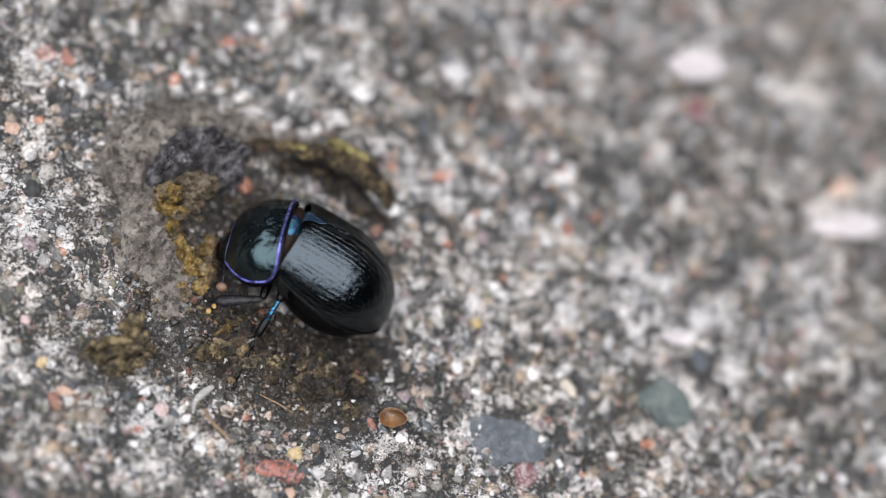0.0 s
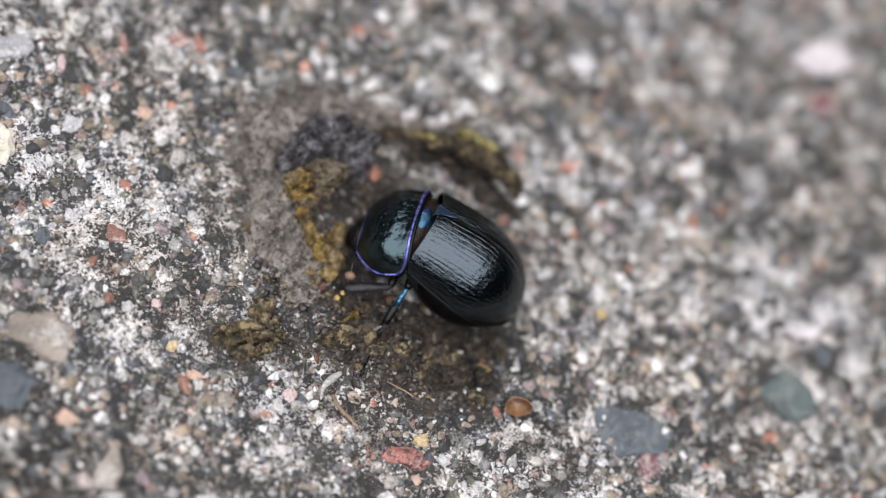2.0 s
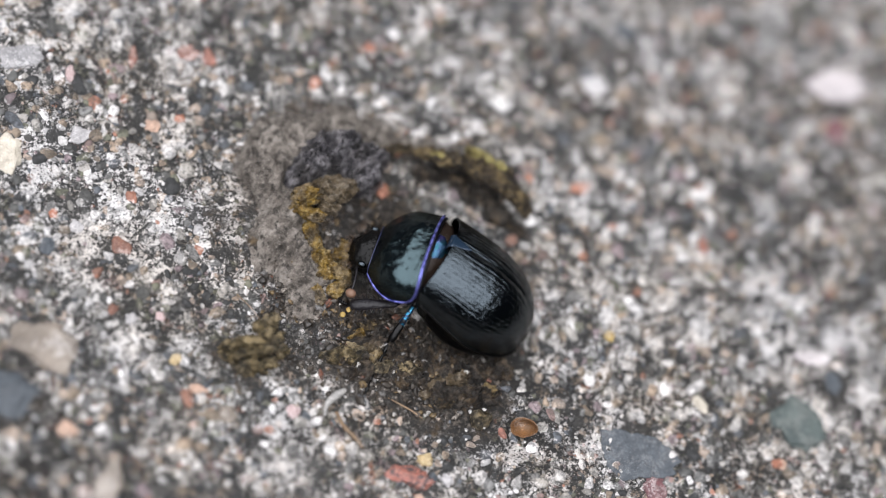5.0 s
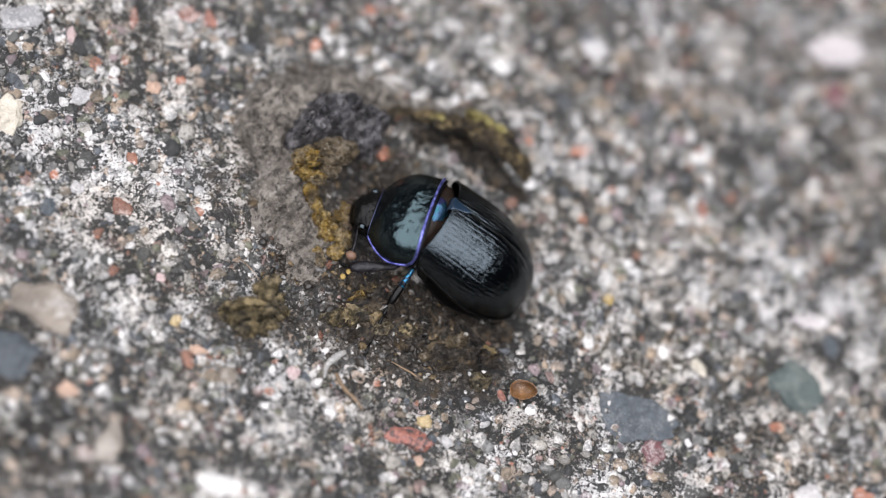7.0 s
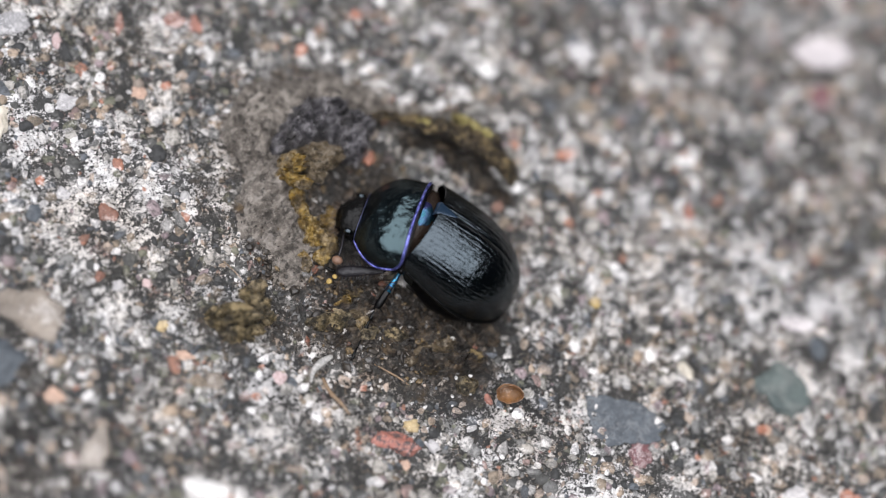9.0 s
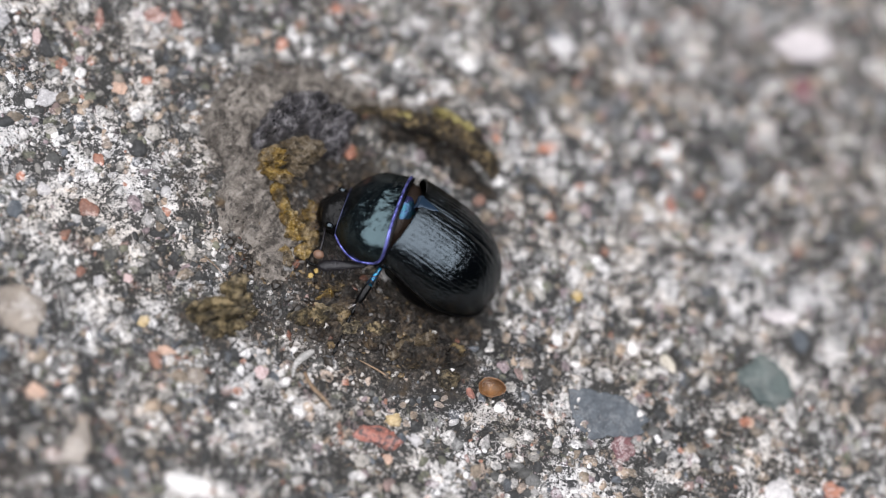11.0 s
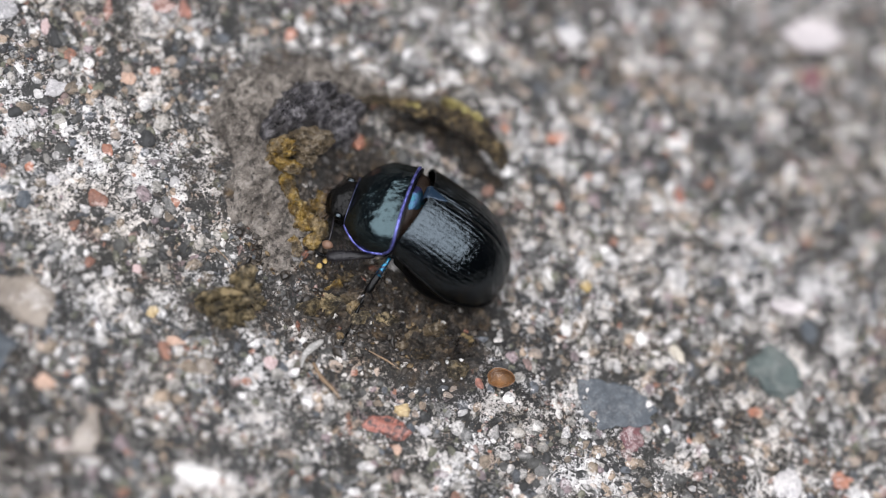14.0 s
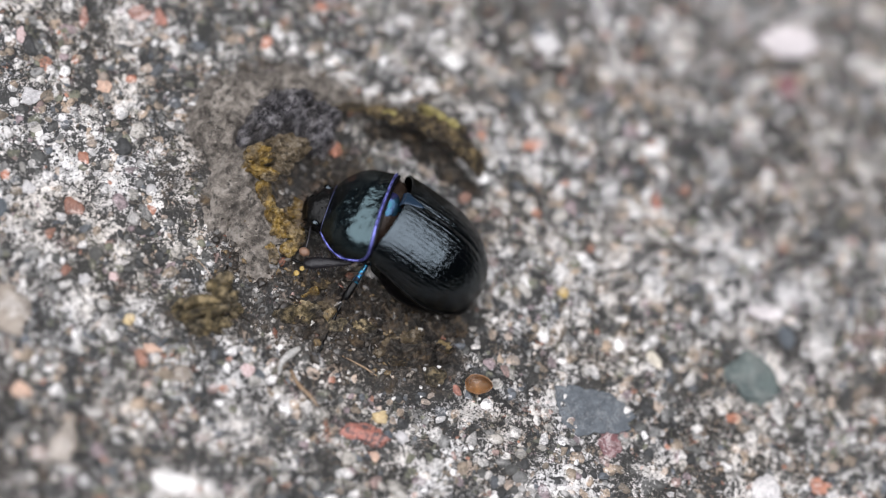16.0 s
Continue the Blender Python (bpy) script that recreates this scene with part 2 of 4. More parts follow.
M = {
    "concrete": concrete_material(),
    "grain": grain_material("loose_grain", False),
    "wet_grain": wet_grain_material(),
    "pebble": grain_material("set_pebble", True),
    "slate": stone_material("slate", (0.032, 0.038, 0.046), (0.082, 0.095, 0.108), mm=0.6, dusty=0.07),
    "green": stone_material("green_schist", (0.03, 0.044, 0.043), (0.085, 0.106, 0.10), mm=1.2, dusty=0.08),
    "redvein": stone_material("veined_red_stone", (0.25, 0.075, 0.055), (0.40, 0.175, 0.135), vein=(0.06, 0.04, 0.04), rough=0.45),
    "red": stone_material("red_stone", (0.20, 0.08, 0.06), (0.34, 0.16, 0.12), dusty=0.42),
    "rust": stone_material("rust_stone", (0.14, 0.065, 0.045), (0.25, 0.12, 0.085)),
    "orange": stone_material("orange_stone", (0.30, 0.12, 0.075), (0.44, 0.20, 0.13), rough=0.5, dusty=0.42),
    "peach": stone_material("peach_stone", (0.40, 0.26, 0.19), (0.58, 0.40, 0.31)),
    "pink": stone_material("pink_stone", (0.38, 0.27, 0.26), (0.54, 0.42, 0.41)),
    "maroon": stone_material("maroon_stone", (0.09, 0.035, 0.04), (0.18, 0.08, 0.085)),
    "yellow": stone_material("yellow_quartz", (0.36, 0.26, 0.12), (0.56, 0.44, 0.26), rough=0.35),
    "ochre": stone_material("ochre_stone", (0.29, 0.19, 0.05), (0.42, 0.30, 0.10)),
    "tan": stone_material("tan_stone", (0.15, 0.122, 0.098), (0.28, 0.24, 0.20), mm=1.6, dusty=0.3),
    "cream": stone_material("cream_stone", (0.46, 0.41, 0.33), (0.64, 0.585, 0.49), mm=1.4, dusty=0.2),
    "pink_white": stone_material("pink_white_stone", (0.42, 0.38, 0.385), (0.56, 0.52, 0.525), mm=1.5),
    "white": stone_material("white_quartz", (0.50, 0.485, 0.47), (0.78, 0.76, 0.74)),
    "pale": stone_material("pale_grey_stone", (0.34, 0.33, 0.33), (0.54, 0.52, 0.52)),
    "grey": stone_material("grey_stone", (0.19, 0.19, 0.20), (0.36, 0.35, 0.35)),
    "crust": dung_material("dried_dung_crust", [(0.38, (0.014, 0.013, 0.016)), (0.5, (0.075, 0.07, 0.078)), (0.60, (0.27, 0.255, 0.265))], 0.24, mm=1.1, fibre=(0.15, 0.14, 0.14), ash=0.1),
    "smear": dung_material("dried_dung_smear", [(0.37, (0.075, 0.064, 0.054)), (0.5, (0.215, 0.187, 0.16)), (0.63, (0.39, 0.35, 0.31))], 0.32, mm=1.5, fibre=(0.42, 0.38, 0.335), pitted=0.75),
    "overhang": dung_material("grey_brown_dung", [(0.36, (0.04, 0.028, 0.014)), (0.5, (0.11, 0.08, 0.045)), (0.64, (0.24, 0.20, 0.15))], 0.3, mm=0.9, fibre=(0.34, 0.29, 0.22)),
    "ochre_dung": dung_material("moist_ochre_dung", [(0.36, (0.05, 0.03, 0.009)), (0.47, (0.14, 0.086, 0.022)), (0.57, (0.29, 0.185, 0.045)), (0.67, (0.45, 0.34, 0.15))], 0.12, mm=1.0, fibre=(0.46, 0.36, 0.18), ash=0.45, pitted=0.6),
    "ridge": dung_material("dung_ridge", [(0.38, (0.012, 0.008, 0.005)), (0.5, (0.055, 0.037, 0.018)), (0.62, (0.22, 0.16, 0.075))], 0.4, mm=1.4, fibre=(0.24, 0.18, 0.08), pitted=0.9),
    "yellow_dung": dung_material("pale_yellow_dung", [(0.38, (0.07, 0.05, 0.018)), (0.5, (0.28, 0.23, 0.075)), (0.64, (0.50, 0.44, 0.19))], 0.45),
    "clump": dung_material("olive_dung", [(0.40, (0.018, 0.013, 0.006)), (0.5, (0.10, 0.074, 0.032)), (0.60, (0.34, 0.26, 0.14))], 0.35, mm=1.0, ash=0.25, fibre=(0.44, 0.36, 0.22), pitted=0.95),
    "soil": dung_material("moist_soil", [(0.40, (0.006, 0.005, 0.004)), (0.5, (0.022, 0.016, 0.012)), (0.62, (0.11, 0.075, 0.042))], 0.26, mm=1.1, fibre=(0.13, 0.10, 0.07), ash=0.15),
    "fibre": stone_material("dry_fibre", (0.20, 0.195, 0.185), (0.42, 0.41, 0.39), mm=0.3, rough=0.45),
    "twig": stone_material("brown_fibre", (0.13, 0.08, 0.045), (0.26, 0.18, 0.11), rough=0.6),
    "husk": stone_material("seed_husk", (0.13, 0.06, 0.025), (0.31, 0.155, 0.06), mm=0.9, rough=0.3, dusty=0.3),
    "elytra": shell_material("elytron_shell", (0.0003, 0.0003, 0.0003), 0.085, pit=0.022, ior=1.72, tint=(0.0004, 0.0006, 0.0004), sheen=(0.72, 0.88, 1.0), streak=0.085),
    "pronotum": shell_material("pronotum_shell", (0.0003, 0.0004, 0.0006), 0.2, pit_mm=0.42, pit=0.10, ior=1.72, tint=(0.0005, 0.001, 0.0013), sheen=(0.60, 0.88, 0.96), wave=0.5),
    "rim": shell_material("violet_rim", (0.02, 0.025, 0.12), 0.32, metal=0.8, pit_mm=0.2, pit=0.14, tint=(0.24, 0.25, 0.72), patch_mm=0.4),
    "front_rim": shell_material("grey_blue_rim", (0.02, 0.02, 0.04), 0.34, metal=0.6, pit=0.03, tint=(0.06, 0.07, 0.16), patch_mm=0.6),
    "teal": shell_material("teal_plate", (0.015, 0.12, 0.14), 0.35, metal=0.8, pit=0.12, tint=(0.05, 0.045, 0.16), patch_mm=1.1),
    "scutellum": shell_material("blue_scutellum", (0.01, 0.02, 0.035), 0.2, pit=0.03, ior=1.62, sheen=(0.66, 0.8, 1.0)),
    "blue_leg": banded_material(),
    "dark": shell_material("black_chitin", (0.001, 0.001, 0.0012), 0.28, pit=0.09, ior=1.3),
    "head": shell_material("pitted_black_head", (0.004, 0.004, 0.004), 0.25, pit_mm=0.35, pit=0.16, ior=1.24),
    "foreleg": shell_material("toothed_grey_black_shin", (0.010, 0.009, 0.011), 0.4, pit_mm=0.3, pit=0.2, ior=1.4),
    "neck": shell_material("brown_membrane", (0.014, 0.008, 0.005), 0.5, pit=0.10, ior=1.35),
    "hair": shell_material("brown_hair", (0.06, 0.034, 0.017), 0.5, pit=0.0),
    "spur": shell_material("pale_spur", (0.15, 0.145, 0.15), 0.35, metal=0.3, pit=0.0),
    "club": shell_material("antenna_club", (0.14, 0.075, 0.045), 0.6, pit=0.05),
}


# ---- building helpers ----
def to_mesh(name, bm, material, smooth=True):
    bmesh.ops.scale(bm, vec=(MM, MM, MM), verts=bm.verts)
    me = bpy.data.meshes.new(name)
    bm.to_mesh(me)
    bm.free()
    me.materials.append(material)
    if smooth:
        me.polygons.foreach_set("use_smooth", [True] * len(me.polygons))
    return me


def part(name, bm, material, parent=None, label=""):
    ob = new(name, to_mesh(name, bm, material))
    ob.parent = parent
    return tagged(ob, label)


def sheet(nu, nv, fn):
    """A grid surface from fn(u, v), u and v in 0..1."""
    bm = bmesh.new()
    rows = [[bm.verts.new(fn(i / nu, j / nv)) for j in range(nv + 1)] for i in range(nu + 1)]
    for i in range(nu):
        for j in range(nv):
            bm.faces.new((rows[i][j], rows[i + 1][j], rows[i + 1][j + 1], rows[i][j + 1]))
    return bm


def tube(points, radii, sides=8, squash=1.0, bm=None):
    """A tapered limb along points, closed by domed ends."""
    bm = bm or bmesh.new()
    pts = [Vector(p) for p in points]
    rings = []
    for i, p in enumerate(pts):
        d = (pts[min(i + 1, len(pts) - 1)] - pts[max(i - 1, 0)]).normalized()
        a = d.cross(Vector((0, 0, 1)))
        a = a.normalized() if a.length > 1e-4 else Vector((1, 0, 0))
        b = d.cross(a)
        r = radii[i]
        rings.append([bm.verts.new(p + a * r * math.cos(k * math.tau / sides) + b * r * squash * math.sin(k * math.tau / sides)) for k in range(sides)])
    for r0, r1 in zip(rings, rings[1:]):
        for k in range(sides):
            bm.faces.new((r0[k], r0[(k + 1) % sides], r1[(k + 1) % sides], r1[k]))
    for ring, p, q in ((rings[0], pts[0], pts[1]), (rings[-1], pts[-1], pts[-2])):
        tip = bm.verts.new(p + (p - q).normalized() * (sum(radii) / len(radii)) * 0.4)
        for k in range(sides):
            bm.faces.new((ring[k], ring[(k + 1) % sides], tip))
    bmesh.ops.recalc_face_normals(bm, faces=bm.faces)
    return bm


def curve(points, n):
    """n + 1 points on a smooth line through the given ones."""
    p = [Vector(q) for q in points]
    p = [2 * p[0] - p[1], *p, 2 * p[-1] - p[-2]]
    out = []
    for k in range(n + 1):
        s = k / n * (len(p) - 3)
        i = min(int(s), len(p) - 4)
        t = s - i
        a, b, c, d = p[i:i + 4]
        out.append(0.5 * ((2 * b) + (c - a) * t + (2 * a - 5 * b + 4 * c - d) * t * t + (3 * b - a - 3 * c + d) * t ** 3))
    return out


def ball(centre, radii, sub=3, rough=0.0, seed=0.0, freq=1.0):
    bm = bmesh.new()
    bmesh.ops.create_icosphere(bm, subdivisions=sub, radius=1)
    for v in bm.verts:
        k = 1 + rough * noise.fractal(v.co * freq + Vector((seed, seed * 1.7, 0)), 0.8, 2.0, 3)
        v.co = Vector([c + a * k * r for c, a, r in zip(centre, v.co, radii)])
    return bm


def smooth_table(table, x):
    """A value from (x, value) pairs, eased between them."""
    for (x0, y0), (x1, y1) in zip(table, table[1:]):
        if x <= x1:
            t = (x - x0) / (x1 - x0)
            return y0 + (y1 - y0) * t
    return table[-1][1]


def facing_up(bm):
    bm.normal_update()
    if sum(f.normal.z for f in bm.faces) < 0:
        bmesh.ops.reverse_faces(bm, faces=bm.faces)
    return bm


# ---- the concrete ----
LIME = [
    (-11.7, -15.5, 3.3, 2.3, -30, 1), (-18.7, -21.4, 3.0, 1.3, -10, 1), (32.0, -3.4, 5.6, 2.4, -15, 1.5), (34.2, -9.5, 1.3, 3.6, 25, 1.5), (29.0, 0.5, 3.0, 2.5, 0, 1.1),
    (-26.1, 3.7, 5.6, 4.0, -30, 0.75), (-35.3, 9.6, 3.5, 3.0, 0, 0.75), (4.9, 18.9, 2.0, 1.5, 0, 0.8), (14.2, 19.5, 2.3, 1.4, 0, 0.8),
    (1.7, -17.9, 5.1, 2.3, -10, 0.5), (13.0, -20.4, 3.5, 1.5, 0, 0.8), (-9.7, -9.1, 2.5, 0.9, -25, 1), (-27.3, -7.7, 2.5, 1.8, -30, 0.9),
    (-15.3, -5.9, 1.8, 0.9, -20, 0.8), (12.9, 1.0, 2.0, 3.0, 20, 0.6), (10.7, -5.1, 2.3, 1.5, -30, 0.7), (-31.0, -1.8, 3.0, 2.0, 0, 0.6),
]
# dark patches of cement; those at beetle, hollow and slab paint in shade
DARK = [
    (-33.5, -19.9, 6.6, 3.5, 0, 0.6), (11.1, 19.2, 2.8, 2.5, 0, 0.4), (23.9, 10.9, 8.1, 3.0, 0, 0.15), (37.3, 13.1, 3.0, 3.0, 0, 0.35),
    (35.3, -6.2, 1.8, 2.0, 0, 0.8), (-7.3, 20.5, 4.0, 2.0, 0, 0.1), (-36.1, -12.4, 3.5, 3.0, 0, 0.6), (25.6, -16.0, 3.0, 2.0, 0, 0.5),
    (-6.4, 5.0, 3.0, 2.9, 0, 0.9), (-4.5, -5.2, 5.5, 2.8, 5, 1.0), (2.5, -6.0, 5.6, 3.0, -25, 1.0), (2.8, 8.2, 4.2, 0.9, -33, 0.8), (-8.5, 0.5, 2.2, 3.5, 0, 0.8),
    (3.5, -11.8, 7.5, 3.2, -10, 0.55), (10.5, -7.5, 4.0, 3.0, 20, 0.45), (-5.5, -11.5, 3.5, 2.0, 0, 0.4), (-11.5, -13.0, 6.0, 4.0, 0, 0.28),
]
MUD = [
    (-11.2, 14.3, 7.0, 2.4, 5, 0.6), (-15.1, 9.2, 3.5, 3.5, 0, 1), (-13.0, 2.7, 4.0, 4.5, 0, 0.9), (-11.0, -1.8, 4.5, 3.0, 0, 0.8), (-6.5, -8.0, 6.1, 2.5, 0, 0.7),
    (0.3, -10.1, 5.6, 3.0, -10, 0.9), (-5.6, 5.8, 3.4, 2.6, 0, 0.9), (2.3, 11.7, 5.6, 1.8, -25, 0.6), (-16.7, -7.2, 4.5, 3.3, 0, 0.6), (-18.4, 4.3, 2.5, 4.0, 0, 0.5), (-4.5, -5.0, 4.5, 2.6, 10, 1.0), (1.5, -6.5, 4.5, 2.2, -25, 0.9),
]


def spread(blobs, X, Y):
    total = np.zeros_like(X)
    for x, y, a, b, turn, k in blobs:
        c, s = math.cos(radians(turn)), math.sin(radians(turn))
        u, v = (X - x) * c + (Y - y) * s, -(X - x) * s + (Y - y) * c
        total = np.maximum(total, k * np.exp(-((u / a) ** 2 + (v / b) ** 2) ** 1.5 * 0.6))
    return total


def ground_height(x, y):
    p = Vector((x, y, 3.0))
    broad = noise.fractal(p * 0.07, 1.0, 2.0, 3) * 0.35
    fine = noise.fractal(p * 0.9, 0.7, 2.1, 4) * 0.10
    # the worn hollow under the beetle
    u, v = (x - 3.6) * -0.64 + (y + 1.2) * 0.77, (x - 3.6) * 0.77 + (y + 1.2) * 0.64
    hollow = max(2.0 * math.exp(-((u / 7.2) ** 2 + (v / 5.4) ** 2) ** 2), 1.8 * math.exp(-(((x + 3.6) / 4.4) ** 2 + ((y - 1.6) / 4.2) ** 2) ** 2))
    return broad * (1 if abs(x) < 80 and abs(y) < 80 else 0) + fine - hollow


def build_ground():
    step = 0.3
    far = [1.35 ** k for k in range(1, 33)]
    xs = np.array([-58 - f for f in far[::-1]] + list(np.arange(-58, 70.01, step)) + [70 + f for f in far])
    ys = np.array([-42 - f for f in far[::-1]] + list(np.arange(-42, 48.01, step)) + [48 + f for f in far])
    X, Y = np.meshgrid(xs, ys)
    Z = np.array([ground_height(x, y) for x, y in zip(X.ravel(), Y.ravel())])
    co = np.stack([X.ravel(), Y.ravel(), Z], 1) * MM
    ny, nx = X.shape
    i = np.arange(ny * nx).reshape(ny, nx)
    quads = np.stack([i[:-1, :-1], i[:-1, 1:], i[1:, 1:], i[1:, :-1]], -1).reshape(-1, 4)
    me = bpy.data.meshes.new("ground")
    me.from_pydata(co.tolist(), [], quads.tolist())
    me.polygons.foreach_set("use_smooth", [True] * len(me.polygons))
    wear_shade = me.color_attributes.new("wear_shade", "FLOAT_COLOR", "POINT")
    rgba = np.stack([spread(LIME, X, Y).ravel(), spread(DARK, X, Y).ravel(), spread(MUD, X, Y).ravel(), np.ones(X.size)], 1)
    wear_shade.data.foreach_set("color", rgba.ravel().astype(np.float32))
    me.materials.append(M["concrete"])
    return tagged(new("ground", me), "weathered grey concrete with exposed multicoloured aggregate and lime bloom", "ground", kind="structure")


ground = build_ground()


# ---- stones set in the concrete ----
SLATE_RIM = [(-3.36, 1.8, 0), (-1.31, 1.78, 0), (0.94, 1.47, 0), (2.42, 0.65, 0), (3.35, -0.5, 0), (2.71, -1.83, 0), (0.35, -2.17, 0), (-2.15, -2.27, 0), (-3.11, -0.48, 0)]
def facet(bm, rng, cuts, lo, hi):
    planes = [(Vector((rng.gauss(0, 1), rng.gauss(0, 1), rng.gauss(0, 0.6))).normalized(), rng.uniform(lo, hi)) for _ in range(cuts)]
    for v in bm.verts:
        for d, k in planes:
            over = v.co.dot(d) - k
            if over > 0:
                v.co -= d * over * 0.92


STONE_SPOTS = []


def stone(name, label, x, y, a, b, turn, material, rise):
    """A stone with its top proud of the cement by a part of rise, its body sunk in it."""
    rng = random.Random(int(x * 131 + y * 17))
    bm = bmesh.new()
    bmesh.ops.create_icosphere(bm, subdivisions=4, radius=1)
    facet(bm, rng, 9, 0.68, 0.9)
    seed = Vector((x, y, a))
    for v in bm.verts:
        k = 1 + 0.22 * noise.fractal(v.co * 1.8 + seed, 0.75, 2.1, 5)
        v.co = Vector((v.co.x * k * a * 1.18, v.co.y * k * b * 1.18, v.co.z * k * rise * 0.9))
    ob = part(name, bm, M[material])
    ob.matrix_world = pose(x * MM, y * MM, (ground_height(x, y) - rise * 0.30) * MM, rng.uniform(-4, 4), rng.uniform(-4, 4), turn)
    STONE_SPOTS.append((x, y, max(a, b)))
    category = "stone" if name.endswith(("stone", "chip")) else "pebble"
    return tagged(ob, label, category, "stones set in the concrete")


def build_slate():
    """A flat angular flake, its worn upper face level with the cement."""
    rim = [Vector(p) for p in SLATE_RIM]
    n = len(rim)

    def fn(u, v):
        k = v * n
        a, b = rim[int(k) % n], rim[(int(k) + 1) % n]
        p = a.lerp(b, k - int(k)) * (1 + 0.16 * noise.fractal(Vector((k * 1.9, 2.0, 0.0)), 0.7, 2.0, 4))
        q = min(1.0, u * 1.25)
        z = 0.22 + 0.10 * noise.fractal(Vector((p.x * q, p.y * q, 3.0)), 0.8, 2.0, 4) - (0.0 if u < 0.8 else 0.9 * ((u - 0.8) / 0.2) ** 1.5)
        return (p.x * q * 1.05, p.y * q * 1.05, z)
    bm = facing_up(sheet(30, 90, fn))
    ob = part("slate_chip", bm, M["slate"])
    ob.matrix_world = pose(17.1 * MM, -13.8 * MM, ground_height(17.1, -13.8) * MM)
    STONE_SPOTS.append((17.1, -13.8, 2.5))
    tagged(ob, "flat angular blue-grey slate chip set in the concrete", "stone", "stones set in the concrete")


build_slate()
stone("green_stone", "grey-green rounded stone ringed by white lime", 31.6, -10.6, 1.9, 2.5, 39, "green", 0.7)
stone("red_stone", "brick-red flat stone with dark veins", -3.1, -17.0, 2.00, 0.84, -12, "redvein", .6)
stone("yellow_pebble", "translucent yellow-tan pebble on the concrete", -1.6, -15.5, 0.79, 0.53, 15, "yellow", .6)
stone("tan_stone", "large pale tan stone flush with the concrete", -33.5, -7.3, 2.89, 2.24, -28, "tan", .7)
stone("cream_stone", "smooth cream-white stone bedded in grey concrete", -37.5, 9.0, 1.03, 1.74, -8, "cream", .8)
stone("pale_pink_stone", "pale pinkish white stone bedded in grey concrete", 36.2, 21.5, 2.79, 1.82, -3, "pink_white", 1.0)
stone("quartz_chip", "bright white quartz chip bedded in grey concrete", -18.7, -21.7, 1.95, 0.95, -9, "white", .7)
stone("dark_slate_chip", "dark blue slate chip bedded in grey concrete", -20.6, -24.7, 1.76, 0.95, -13, "slate", .6)
stone("orange_pebble", "orange-red pebble in the hollow bedded in grey concrete", -5.3, 8.3, 0.65, 0.68, 5, "orange", .9)
stone("maroon_stone", "dark maroon stone bedded in grey concrete", 18.3, -16.9, 1.16, 1.03, -28, "maroon", .5)
stone("orange_pebble", "small orange pebble bedded in grey concrete", 29.4, -14.1, 0.56, 0.41, 3, "orange", .5)
stone("brown_stone", "dull brown elongated stone bedded in grey concrete", -27.7, -18.6, 1.01, 1.90, -7, "tan", .6)
stone("blue_grey_stone", "large dark blue-grey stone bedded in grey concrete", -36.5, -11.6, 2.84, 2.02, -9, "slate", .8)
stone("grey_stone", "speckled grey stone bedded in grey concrete", -36.7, 18.3, 2.03, 1.04, 14, "grey", .6)
stone("pale_chip", "pale grey angular chip bedded in grey concrete", -31.5, 11.3, 0.98, 0.81, 26, "pale", .5)
stone("white_pebble", "small white pebble bedded in grey concrete", -32.9, 10.7, 0.48, 0.46, 5, "white", .5)
stone("red_pebble", "narrow red pebble bedded in grey concrete", -27.2, 19.1, 0.34, 1.06, -0, "red", .4)
stone("pink_pebble", "pink oval pebble bedded in grey concrete", -32.5, 17.0, 0.43, 0.79, -0, "pink", .4)
stone("red_pebble", "rust-red pebble bedded in grey concrete", -22.6, 19.9, 0.98, 0.75, -5, "red", .4)
stone("red_pebble", "rust-red pebble bedded in grey concrete", -20.7, 19.5, 0.65, 0.95, 16, "red", .4)
stone("orange_pebble", "orange-red pebble bedded in grey concrete", -11.4, 17.9, 0.50, 0.48, 5, "orange", .4)
stone("red_pebble", "small red pebble bedded in grey concrete", -6.6, 21.8, 0.46, 0.43, 5, "red", .4)
stone("peach_pebble", "peach-coloured pebble bedded in grey concrete", -25.4, 12.9, 0.68, 0.62, 5, "peach", .4)
stone("orange_pebble", "small orange pebble bedded in grey concrete", -23.0, 13.7, 0.49, 0.37, 5, "orange", .4)
stone("orange_pebble", "orange-brown pebble bedded in grey concrete", -26.9, 6.2, 0.44, 0.65, 26, "orange", .4)
stone("orange_pebble", "small orange pebble bedded in grey concrete", -33.4, 4.2, 0.38, 0.40, 5, "orange", .4)
stone("brown_pebble", "red-brown pebble bedded in grey concrete", -27.5, 1.5, 0.73, 0.98, 30, "rust", .4)
stone("dark_pebble", "dark blue-grey pebble bedded in grey concrete", -33.8, 1.3, 0.61, 0.80, 4, "slate", .4)
stone("grey_pebble", "round grey pebble bedded in grey concrete", -31.5, 3.2, 0.66, 0.56, 5, "pale", .5)
stone("red_pebble", "small red-brown pebble bedded in grey concrete", -28.1, -4.0, 0.42, 0.45, 4, "rust", .4)
stone("grey_pebble", "round grey pebble bedded in grey concrete", -26.5, -4.7, 0.52, 0.59, 4, "pale", .5)
stone("pink_pebble", "small pink pebble bedded in grey concrete", -24.2, -4.3, 0.43, 0.45, 4, "pink", .4)
stone("yellow_pebble", "yellow-tan pebble bedded in grey concrete", -22.7, -8.0, 0.52, 0.54, 4, "yellow", .5)
stone("peach_pebble", "peach-coloured pebble bedded in grey concrete", -20.8, -10.5, 0.75, 0.44, -1, "peach", .4)
